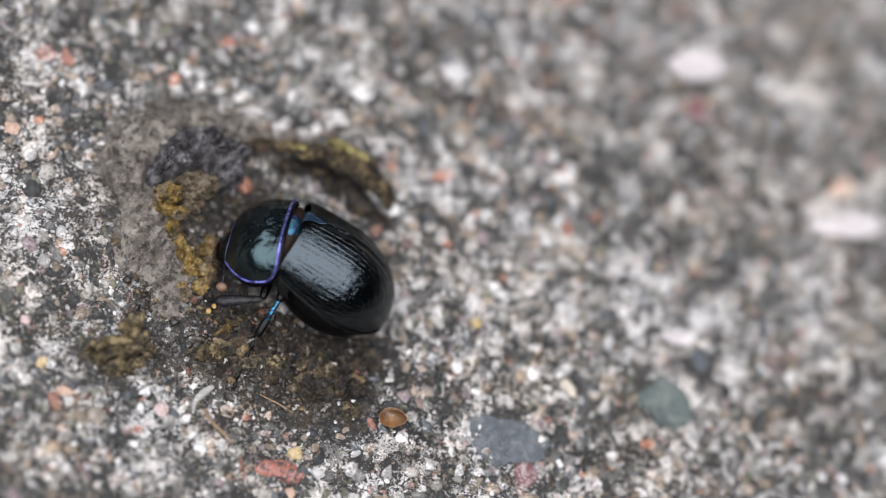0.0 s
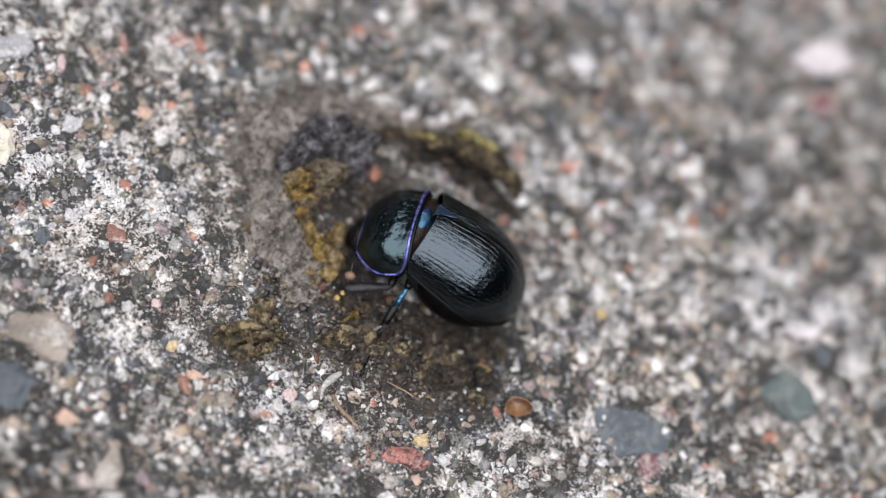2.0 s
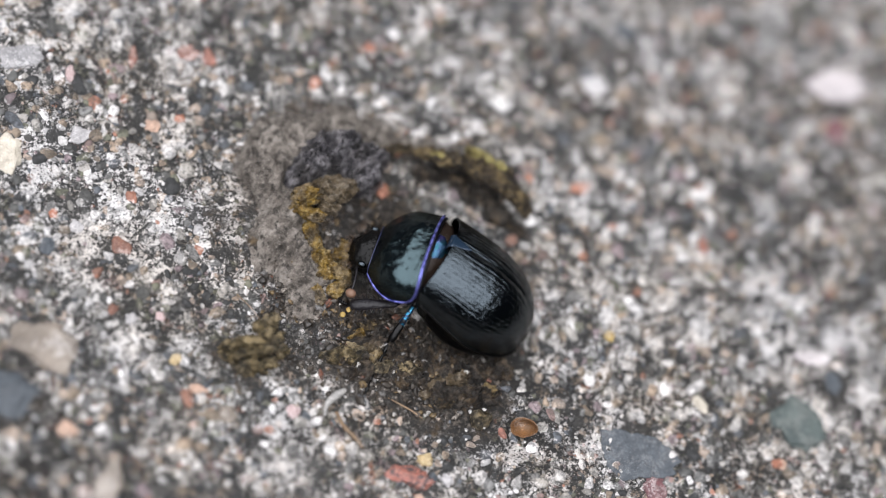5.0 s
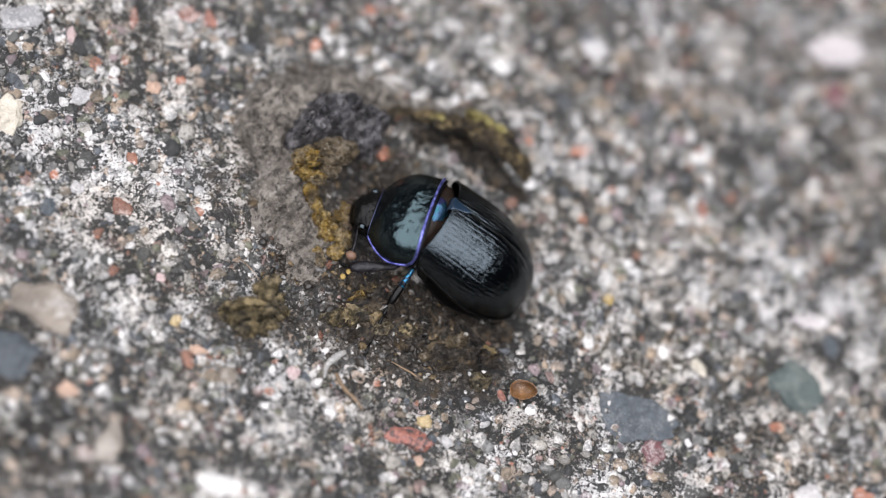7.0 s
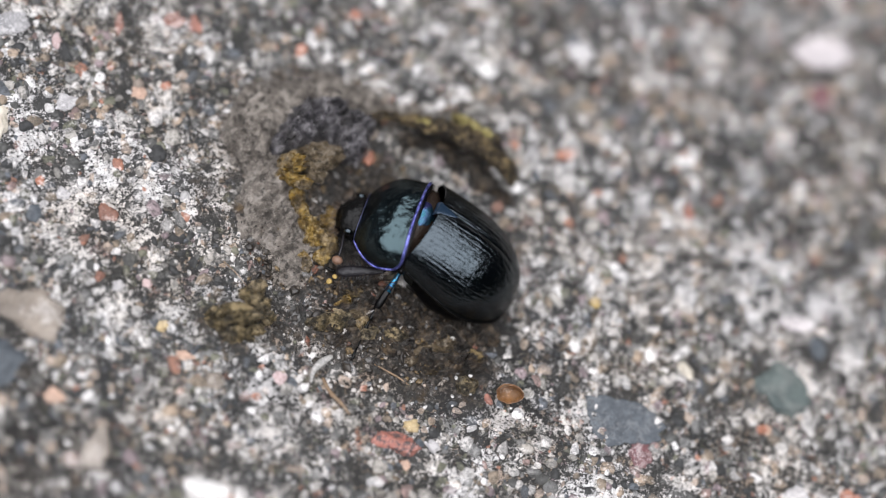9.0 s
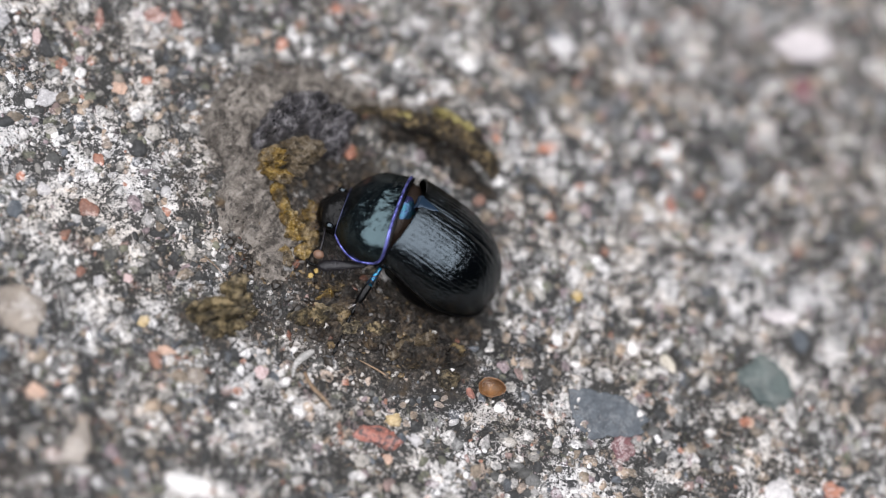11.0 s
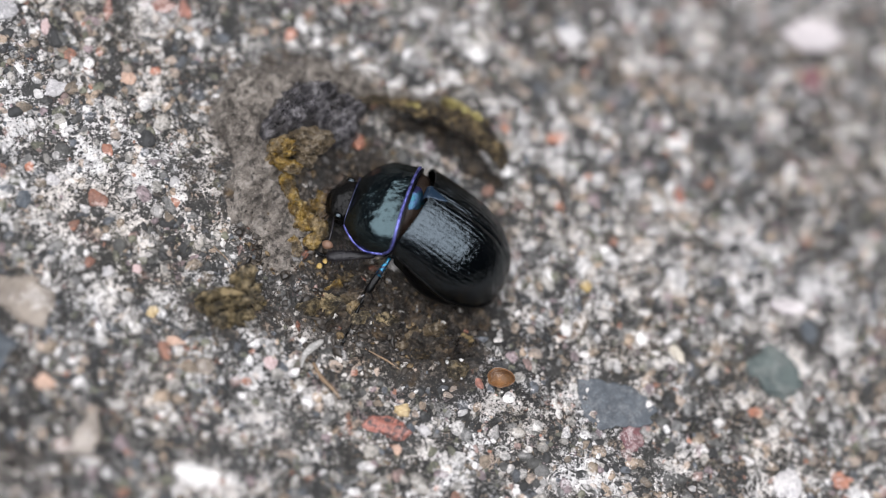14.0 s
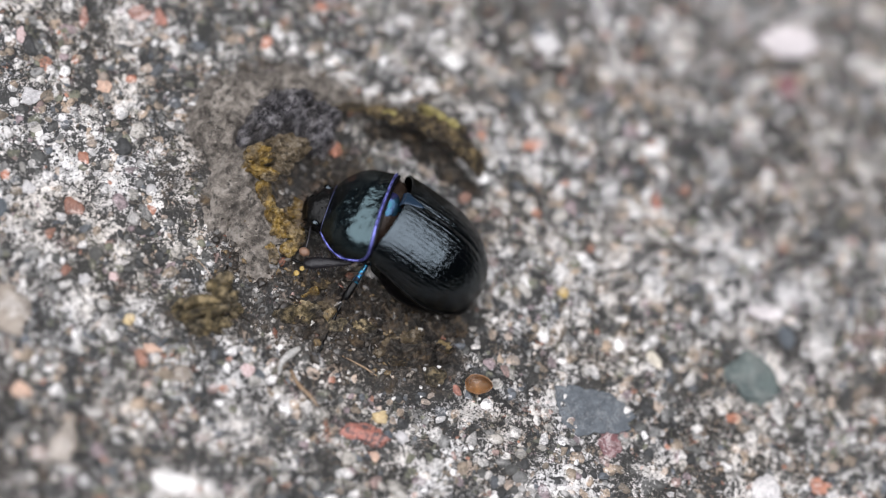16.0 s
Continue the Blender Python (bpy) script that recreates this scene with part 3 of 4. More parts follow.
stone("beige_pebble", "round beige pebble bedded in grey concrete", -18.4, -12.6, 0.80, 0.73, 4, "tan", .5)
stone("beige_pebble", "round beige pebble bedded in grey concrete", -31.5, -14.5, 0.83, 0.77, 4, "peach", .6)
stone("pink_pebble", "dull pink pebble bedded in grey concrete", -12.9, -12.0, 0.61, 0.55, -17, "pink", .4)
stone("red_pebble", "tiny bright red chip bedded in grey concrete", -5.7, -12.4, 0.29, 0.35, -17, "orange", .4)
stone("red_pebble", "tiny bright red chip bedded in grey concrete", 5.1, -12.8, 0.30, 0.53, 23, "red", .4)
stone("cream_chip", "cream-white angular chip bedded in grey concrete", 22.7, -9.1, 0.58, 0.95, 18, "cream", .6)
stone("ochre_pebble", "ochre pebble bedded in grey concrete", 14.7, -3.5, 0.46, 0.46, 4, "ochre", .4)
stone("red_pebble", "dark red pebble bedded in grey concrete", 23.4, 5.4, 0.42, 0.74, 4, "red", .4)
stone("maroon_stone", "dark maroon stone bedded in grey concrete", 36.3, 17.3, 1.09, 1.22, 5, "maroon", .5)
stone("orange_pebble", "orange pebble bedded in grey concrete", 12.4, 10.1, 0.95, 0.52, 15, "orange", .4)
stone("orange_stone", "dull orange stone bedded in grey concrete", 49.6, 10.5, 1.48, 0.96, 17, "peach", .5)
stone("orange_pebble", "orange pebble bedded in grey concrete", 12.5, 10.0, 0.56, 0.59, 2, "orange", .4)
stone("orange_stone", "orange stone bedded in grey concrete", 37.0, -19.8, 0.92, 0.67, -7, "orange", .5)
stone("lavender_stone", "pale lavender-grey stone bedded in grey concrete", 32.0, -20.3, 1.23, 1.41, 3, "pale", .6)
stone("red_stone", "dull red stone bedded in grey concrete", 26.0, -22.8, 1.41, 0.60, -3, "red", .4)
stone("peach_pebble", "peach-coloured pebble bedded in grey concrete", 29.6, -14.1, 0.62, 0.46, 1, "peach", .4)
stone("grey_pebble", "round grey pebble bedded in grey concrete", 0.3, -17.1, 0.49, 0.49, 3, "pale", .5)
stone("peach_pebble", "peach-coloured pebble bedded in grey concrete", -2.1, -18.8, 0.48, 0.44, 3, "peach", .4)
stone("blue_pebble", "blue-grey pebble bedded in grey concrete", -0.9, -17.1, 0.48, 0.49, 3, "slate", .4)
stone("white_pebble", "white pebble beside the dried dung", 7.6, 6.6, 0.56, 0.53, 5, "white", .6)
stone("white_stone", "white lime-coated stone bedded in grey concrete", 33.1, -4.4, 1.7, 0.7, -4, "pink_white", .5)
stone("white_pebble", "white pebble bedded in grey concrete", 5.2, 17.3, 0.88, 0.70, 5, "white", .5)
stone("white_pebble", "white pebble bedded in grey concrete", 13.8, 19.8, 1.26, 0.93, 5, "pale", .5)
stone("orange_pebble", "small orange pebble bedded in grey concrete", -6.5, 21.7, 0.55, 0.43, 3, "orange", .4)
stone("cream_stone", "long cream-coloured stone bedded in grey concrete", 49.8, 6.7, 3.88, 1.19, 6, "pink_white", .6)
stone("dark_pebble", "dark grey stone bedded in grey concrete", 34.8, -6.5, 0.82, 1.16, -9, "slate", .5)
stone("grey_pebble", "grey pebble bedded in grey concrete", 17.0, 25.5, 1.06, 0.78, 3, "slate", .4)


# ---- dung ----
def mound(parent, name, label, blobs, material, bumps=0.35, step=0.16, seed=0.0, fine=0.12, freq=0.9):
    """A heap with a lumpy skin, its skirt sunk in the ground. blobs: x, y, radius along, across, turn, height."""
    x0, x1 = min(b[0] - b[2] * 2 for b in blobs), max(b[0] + b[2] * 2 for b in blobs)
    y0, y1 = min(b[1] - b[2] * 2 for b in blobs), max(b[1] + b[2] * 2 for b in blobs)
    nx, ny = int((x1 - x0) / step), int((y1 - y0) / step)
    bm = bmesh.new()
    grid = {}
    for i in range(nx + 1):
        for j in range(ny + 1):
            x, y = x0 + i * step, y0 + j * step
            wx = x + 0.7 * noise.noise(Vector((x, y, seed)) * 0.7) + 0.3 * noise.noise(Vector((x, y, seed + 4)) * 2.2)
            wy = y + 0.7 * noise.noise(Vector((x, y, seed + 9)) * 0.7) + 0.3 * noise.noise(Vector((x, y, seed + 13)) * 2.2)
            h = -9.0
            for bx, by, a, b, turn, top in blobs:
                c, s = math.cos(radians(turn)), math.sin(radians(turn))
                u, v = (wx - bx) * c + (wy - by) * s, -(wx - bx) * s + (wy - by) * c
                q = (u / a) ** 2 + (v / b) ** 2
                k = top * (1.12 - 1.12 * q ** 1.3) if q < 1.6 else -9.0
                h = max(h, k) if abs(h - k) > 0.6 else 0.5 * (h + k) + 0.3 - 0.25 * abs(h - k) / 0.6
            p = Vector((x, y, seed))
            h += bumps * noise.fractal(p * freq, 0.8, 2.0, 5) + 0.22 * bumps * noise.fractal(p * 2.6, 0.6, 2.1, 3) + fine * (0.5 - noise.voronoi(p * 1.7)[0][0])
            if h > -0.6:
                grid[i, j] = bm.verts.new((x, y, max(h, -0.5) + ground_height(x, y)))
    for i in range(nx):
        for j in range(ny):
            c = [grid.get(k) for k in ((i, j), (i + 1, j), (i + 1, j + 1), (i, j + 1))]
            if all(c):
                bm.faces.new(c)
    bmesh.ops.delete(bm, geom=[v for v in bm.verts if not v.link_faces], context="VERTS")
    ob = part(name, bm, M[material], parent)
    return tagged(ob, label, "" if parent else "dung")


def flake(parent, name, label, spine, material, seed, n=120):
    """A curled slab of dried dung: spine rows hold x, y, width, lift of the inner edge and thickness; the inner edge lies to the right of the way along it."""
    rows = curve([(p[0], p[1], 0) for p in spine], n)
    vals = [curve([(p[2], p[3], p[4]) for p in spine], n)[i] for i in range(n + 1)]
    m = 36

    def fn(a, b):
        i = min(n, int(round(a * n)))
        d = (rows[min(n, i + 1)] - rows[max(0, i - 1)]).normalized()
        side = Vector((d.y, -d.x, 0))
        w, lift, thick = vals[i]
        q = 2 * b if b <= 0.5 else 2 - 2 * b  # 0 the outer edge, 1 the inner one; first the top, then the underside
        ends = min(1.0, 9 * a, 9 * (1 - a)) ** 0.5
        ragged = 0.55 * noise.fractal(Vector((a * 9, seed, 2.0 + q)), 0.7, 2.0, 4)
        p = rows[i] + side * ((q - 0.5) * w * ends + ragged)
        g = ground_height(p.x, p.y)
        top = lift * ends * (0.25 + 0.75 * q ** 0.8) + thick * ends * (1 - (2 * q - 1) ** 4) ** 0.5
        lump = noise.fractal(Vector((p.x, p.y, seed)) * 0.9, 0.75, 2.1, 5)
        if b <= 0.5:
            z = top + 0.75 * lump * ends + 0.22 * noise.fractal(Vector((p.x, p.y, seed)) * 2.4, 0.7, 2.0, 3)
        else:
            z = top - thick * ends * (1 - (2 * q - 1) ** 4) ** 0.5 * 1.6 + 0.15 * lump - 0.25 * (1 - q)
        return (p.x, p.y, g + z - 0.15 * (1 - q))
    bm = sheet(n, m, fn)
    bmesh.ops.remove_doubles(bm, verts=bm.verts, dist=0.004)
    bmesh.ops.recalc_face_normals(bm, faces=bm.faces)
    return tagged(part(name, bm, M[material], parent), label)


def build_dung():
    pat = tagged(new("dung_pat"), "half-eaten dung pat with dark crust and moist ochre inside", "dung")
    mound(pat, "smear", "thin grey-brown smear of dried dung",
          [(-13.6, 12.2, 4.4, 2.7, 20, 1.7), (-15.7, 9.2, 2.1, 3.2, 10, 1.9), (-13.8, 5.0, 2.6, 3.5, -20, 1.2), (-8.2, 13.6, 4.6, 1.7, -8, 1.5),
           (-12.4, 0.8, 2.3, 3.2, 0, 0.8), (-2.6, 12.6, 3.0, 1.0, -12, 0.8), (-14.6, 2.4, 1.9, 3.0, 0, 0.6), (-11.6, -2.6, 1.9, 1.6, 0, 0.5)], "smear", 0.62, 0.13, seed=3.0, fine=0.2)
    mound(pat, "crust", "blackened cracked crust with a ragged edge",
          [(-10.0, 10.8, 3.4, 2.2, 12, 3.2), (-7.2, 10.2, 2.0, 2.5, -20, 3.3), (-12.6, 9.2, 2.0, 1.7, 20, 2.8), (-9.4, 12.3, 1.9, 1.0, 0, 2.7), (-7.0, 8.6, 1.7, 1.2, -15, 2.6)], "crust", 1.0, 0.09, seed=11.0, fine=0.22, freq=0.8)
    lobe = part("overhang", ball((0, 0, 0), (1.9, 1.3, 0.8), 5, 0.42, 6.0, 1.7), M["overhang"], pat, "grey-brown lobe that juts over the hollow")
    lobe.matrix_basis = pose(-10.0 * MM, 7.2 * MM, 2.1 * MM, -8, 6, 18)
    tip = part("overhang", ball((0, 0, 0), (0.95, 0.8, 0.6), 4, 0.34, 9.0, 1.7), M["overhang"], pat, "grey-brown lobe that juts over the hollow")
    tip.matrix_basis = pose(-10.3 * MM, 5.8 * MM, 1.9 * MM, -18, 0, -20)
    for x, y, z, a, b, c, turn in ((-12.4, 6.9, 1.9, 1.15, 0.75, 0.8, 25), (-12.6, 5.7, 1.5, 0.95, 0.7, 0.75, -20), (-11.5, 5.0, 1.7, 1.0, 0.55, 0.6, 5), (-11.6, 6.5, 2.4, 0.9, 0.6, 0.5, 40),
                                   (-11.7, 3.9, 0.9, 0.65, 0.9, 0.6, 10), (-11.2, 2.8, 0.7, 0.6, 1.0, 0.55, 25), (-10.7, 1.7, 0.6, 0.75, 0.8, 0.5, 0),
                                   (-9.0, 2.0, 0.0, 0.8, 0.9, 0.7, 30), (-8.5, 2.9, -0.3, 0.6, 0.9, 0.6, 10), (-9.7, 0.7, 0.4, 1.0, 0.8, 0.6, -15), (-8.7, 0.3, 0.1, 0.7, 1.0, 0.6, 15),
                                   (-9.4, -1.0, 0.2, 0.7, 0.7, 0.4, 0), (-10.9, -1.6, 0.4, 0.55, 0.9, 0.35, 20), (-10.4, 0.2, 0.5, 0.7, 0.6, 0.4, 0)):
        blob = part("moist_lump", ball((0, 0, 0), (a, b, c), 4, 0.42, x + y, 1.6), M["ochre_dung"], pat, "moist ochre-yellow dung")
        blob.matrix_basis = pose(x * MM, y * MM, z * MM, 0, 0, turn)
    ridge = flake(pat, "ridge", "curled brown slab of crust, raised towards the hollow",
                  [(-6.2, 12.3, 1.2, 0.6, 0.4), (-3.6, 11.9, 1.3, 1.3, 0.5), (-1.2, 11.5, 1.8, 2.2, 0.7), (1.6, 10.8, 2.6, 2.8, 0.9), (4.2, 9.6, 3.1, 2.9, 1.0), (6.2, 8.1, 2.6, 2.4, 0.9), (7.6, 6.5, 1.5, 1.4, 0.6)], "ridge", 31.0)
    # dark strip laid in for the shade below the slab's raised edge
    mound(pat, "ridge_shade", "dark strip for the shade under the slab", [(-1.6, 10.2, 1.8, 0.5, -10, 0.7), (0.8, 9.5, 2.0, 0.8, -20, 1.0), (3.2, 8.2, 2.0, 0.9, -32, 1.1), (5.2, 6.7, 1.7, 0.8, -40, 0.9), (6.6, 5.6, 1.0, 0.6, -45, 0.6)], "soil", 0.5, 0.1, seed=36.0, fine=0.2)
    for x, y, z, a, b, c, turn in ((3.1, 11.3, 2.2, 1.2, 0.5, 0.6, -28), (4.6, 10.4, 2.3, 0.8, 0.45, 0.5, -45), (2.2, 12.0, 1.5, 0.4, 0.6, 0.5, 50), (-0.9, 11.2, 2.2, 0.7, 0.3, 0.35, -12)):
        crest = part("crest", ball((0, 0, 0), (a, b, c), 4, 0.45, x - y, 1.7), M["yellow_dung"], ridge, "pale yellow crest")
        crest.matrix_basis = pose(x * MM, y * MM, z * MM, 0, 0, turn)
    clump = mound(None, "dung_clump", "crumbly olive-brown clump of dung on concrete",
                  [(-15.9, -6.8, 2.4, 1.2, 8, 1.2), (-15.2, -5.4, 0.9, 1.1, 0, 1.2), (-18.0, -7.0, 1.3, 0.8, 0, 0.7), (-16.4, -8.2, 1.6, 0.9, 0, 0.6)], "clump", 1.0, 0.09, seed=51.0, fine=0.4, freq=0.9)
    rng = random.Random(52)
    for x, y, z, a, b, c in ((-15.1, -4.6, 2.0, 0.8, 0.6, 0.5), (-15.5, -5.6, 2.3, 1.0, 0.6, 0.45), (-14.4, -6.0, 1.6, 0.7, 0.5, 0.5), (-16.8, -6.4, 1.9, 1.1, 0.5, 0.4), (-13.9, -6.9, 1.2, 0.6, 0.5, 0.45), (-18.4, -6.7, 1.1, 0.7, 0.45, 0.4),
                             (-15.6, -7.2, 1.9, 1.2, 0.4, 0.35), (-17.4, -7.5, 1.3, 0.8, 0.4, 0.4), (-16.2, -8.3, 0.9, 0.7, 0.4, 0.4), (-14.8, -8.0, 0.8, 0.6, 0.5, 0.4), (-16.0, -5.0, 1.5, 0.5, 0.5, 0.4)):
        lump = part("lump", ball((0, 0, 0), (a, b, c), 4, 0.5, x * 3 + y, 1.8), M["clump"], clump)
        lump.matrix_basis = pose(x * MM, y * MM, (0.8 * z - 0.15) * MM, rng.uniform(-20, 20), rng.uniform(-20, 20), rng.uniform(-20, 25))
    mound(None, "dung_crumb", "small olive crumb of dung beside the beetle", [(-9.6, -6.9, 1.3, 0.7, 10, 0.8), (-7.7, -6.5, 1.2, 0.7, -10, 0.7)], "clump", 0.5, 0.11, seed=61.0, fine=0.35, freq=1.4)
    mound(None, "dung_pellet", "rounded olive-yellow pellet of dung on soil", [(3.2, -11.5, 0.9, 0.9, 0, 1.2)], "clump", 0.5, 0.1, seed=71.0, fine=0.3, freq=1.4)
    soil = tagged(new("soil_smear"), "moist dark brown crumbs of soil and dung", "soil")
    for k, blobs in enumerate((
            [(0.8, -9.6, 2.2, 1.2, -15, 0.8), (3.2, -9.6, 1.7, 1.1, 10, 0.9), (-2.2, -8.2, 1.6, 0.8, -10, 0.5)],
            [(-4.6, -5.6, 3.0, 1.5, 5, 0.5), (-7.0, -4.4, 1.8, 1.2, 0, 0.4)],
            [(-0.6, -6.6, 2.8, 1.4, -15, 0.7), (4.4, -7.0, 2.2, 1.3, 10, 0.6), (2.0, -6.2, 2.6, 1.3, -20, 0.7)],
            [(-7.6, -7.8, 1.5, 0.8, 0, 0.35)])):
        mound(soil, "soil_patch", "", blobs, "soil", 0.8, 0.10, seed=81.0 + k, fine=0.3, freq=1.0)
    for x, y, a, b, c, turn, what in ((3.0, -9.9, 1.1, 0.6, 0.45, 20, "soil"), (1.9, -9.2, 0.9, 0.5, 0.4, -30, "ridge"), (1.2, -8.2, 1.0, 0.55, 0.4, 10, "overhang"), (-0.7, -8.7, 0.8, 0.4, 0.3, 30, "overhang"), (4.0, -9.0, 0.7, 0.5, 0.4, -15, "ridge"),
                                      (-2.9, -7.5, 0.9, 0.5, 0.35, -10, "clump"), (-5.2, -7.6, 0.8, 0.45, 0.35, 25, "clump"), (-6.2, -5.9, 0.8, 0.5, 0.35, -20, "overhang"), (-6.6, -4.0, 0.7, 0.45, 0.3, 15, "ridge"), (0.2, -10.4, 0.7, 0.45, 0.3, 5, "ridge"),
                                      (-3.6, -9.0, 0.7, 0.4, 0.3, -25, "soil"), (2.6, -8.0, 0.8, 0.5, 0.35, 35, "soil"), (-7.8, -6.0, 0.7, 0.4, 0.3, 0, "clump"), (-1.6, -9.8, 0.5, 0.35, 0.25, 40, "overhang")):
        clod = part("clod", ball((0, 0, 0), (a, b, c), 4, 0.5, x * 2 - y, 1.8), M[what], soil, "" if what == "soil" else "brown fibrous clod")
        clod.matrix_basis = pose(x * MM, y * MM, (ground_height(x, y) + 0.25 * c + 0.15) * MM, 0, 0, turn)
    mound(None, "dung_crumb", "small ochre crumb of dung in the soil", [(-7.3, -4.9, 0.9, 0.5, 20, 0.8), (-5.9, -6.6, 0.7, 0.5, -30, 0.7)], "ochre_dung", 0.5, 0.1, seed=91.0, fine=0.35, freq=1.5)


build_dung()


# ---- the beetle ----
HOME = (-0.95, 2.05)
SINK = 3.0  # it lies in the hollow that it has dug
HEADING = 146.0
FRONT = pose(-0.454 * MM, 1.796 * MM, 2.372 * MM, 9.34, 3.81, 14.59)
REAR = pose(0.442 * MM, 2.330 * MM, 2.432 * MM, 19.7, -11.8, 6.3)


def body_pose(fwd, left, yaw, pitch=0.0, roll=0.0):
    """The beetle's pose, so far forward and to its left of where it settles, and so turned, in millimetres and degrees."""
    return pose(HOME[0] * MM, HOME[1] * MM, -SINK * MM, 0, 0, HEADING) @ pose(fwd * MM, left * MM, 4 * MM, roll, pitch, yaw) @ pose(0, 0, -4 * MM)


def bulge(x, p):
    return max(0.0, 1 - max(0.0, x) ** p) ** (1 / p)


E_LONG, E_WIDE, E_HIGH = 10.61, 4.743, 7.53


def elytron_shape(u):
    """Half width, ridge height and margin height at u along the wing case, 0 at its front."""
    w = E_WIDE * (1 - 0.02 * ((0.445 - u) / 0.445) ** 2 if u < 0.445 else bulge((u - 0.445) / 0.555, 1.87))
    low = 3.42 - 1.9 * u
    h = E_HIGH * (1 - 0.034 * ((0.306 - u) / 0.306) ** 2.2) if u < 0.306 else low + (E_HIGH - low) * bulge((u - 0.306) / 0.694, 2.194)
    return w, h, low


def elytron_point(u, s, side, sunk=0.0):
    """s from the seam, 0, over the flank to below the margin, 1; sunk: how deep below the skin."""
    w, h, low = elytron_shape(u)
    a = s * radians(100)
    ca, sa = math.cos(a), math.sin(a)
    y = (w - sunk * sa) * abs(sa) ** 0.95
    z = low + (h - low) * (ca ** 0.874 if ca > 0 else 0.5 * ca) - sunk * max(0.0, ca)
    x = -E_LONG * u - (-0.486 * s ** 1.5 + 2.047 * max(0.0, (s - 0.6) / 0.4) ** 3) * (1 - u) ** 6
    return (x, side * (y + 0.012), z)


def elytron(side):
    def fn(t, s):
        if t < 0.04:  # the front edge folds under
            k = (1 - t / 0.04) * (1 if side > 0 else 0.15)
            x, y, z = elytron_point(0, s, side)
            return (x - 0.5 * k * k + 0.04 * math.sin(math.pi * k), y * (1 - 0.05 * k), z - 1.3 * k)
        u = 0.5 - 0.5 * math.cos(math.pi * (t - 0.04) / 0.96)
        wander = 0.22 * noise.noise(Vector((u * 5, s * 7, side * 3.0))) + 0.10 * noise.noise(Vector((u * 22, s * 20, side)))
        k = s * 16.5 + wander
        groove = abs(k % 1.0 - 0.5)
        gap = 0.55 + 0.45 * noise.noise(Vector((u * 26, math.floor(k) * 5.1, side * 7.0)))
        depth = 0.048 * gap * math.exp(-(groove / 0.11) ** 2) * min(1, u * 14) * min(1, (1 - u) * 4) * (0.35 if s > 0.62 else 1)
        seam = 0.06 * math.exp(-(s / 0.02) ** 2)
        wrinkle = 0.016 * noise.noise(Vector((u * 95, s * 26, side * 2.0))) + 0.02 * noise.noise(Vector((u * 18, s * 9, side * 2.0)))
        return elytron_point(u, s, side, depth + seam + wrinkle * min(1, u * 10) * min(1, (1 - u) * 5))

    bm = sheet(150, 300, fn)
    if side > 0:
        bmesh.ops.reverse_faces(bm, faces=bm.faces)
    return bm


def pronotum_point(u, v, out=0.0):
    """u from the hind margin to the front one, v from the right edge to the left one."""
    k = 2 * v - 1
    f, b = max(0.0, (u - 0.335) / 0.665), max(0.0, (0.335 - u) / 0.335)
    w = 4.382 * (1 - 0.467 * f ** 2.15) * (1 - 0.014 * b * b)
    top = 6.259 - 2.648 * max(0.0, (u - 0.293) / 0.707) ** 2 + 0.25 * max(0.0, (0.293 - u) / 0.293) ** 2
    low = 3.541 - 1.164 * u
    a = k * radians(94)
    ca = math.cos(a)
    y = (w + out) * math.copysign(abs(math.sin(a)) ** 0.912, k)
    z = low + (top - low + out) * (ca ** 0.792 if ca > 0 else ca)
    dome = math.sin(math.pi * min(1.0, u * 1.05)) ** 0.7 * (1 - k * k)
    z += (0.30 * noise.noise(Vector((u * 2.4, k * 2.6, 5.7))) + 0.10 * noise.noise(Vector((u * 4.6, k * 4.0, 2.3))) - 0.02) * dome
    z -= 0.10 * math.exp(-((u - 0.22) / 0.035) ** 2 - ((k + 0.35) / 0.22) ** 2)  # a short dent near the hind margin
    x = 4.929 * u + 0.643 * (1 - k * k) * (1 - u) - 0.087 * k * k * u - 0.063 * k ** 8 * u ** 3 + 0.9 * k ** 8 * (1 - u) ** 3
    return (x, y, z)


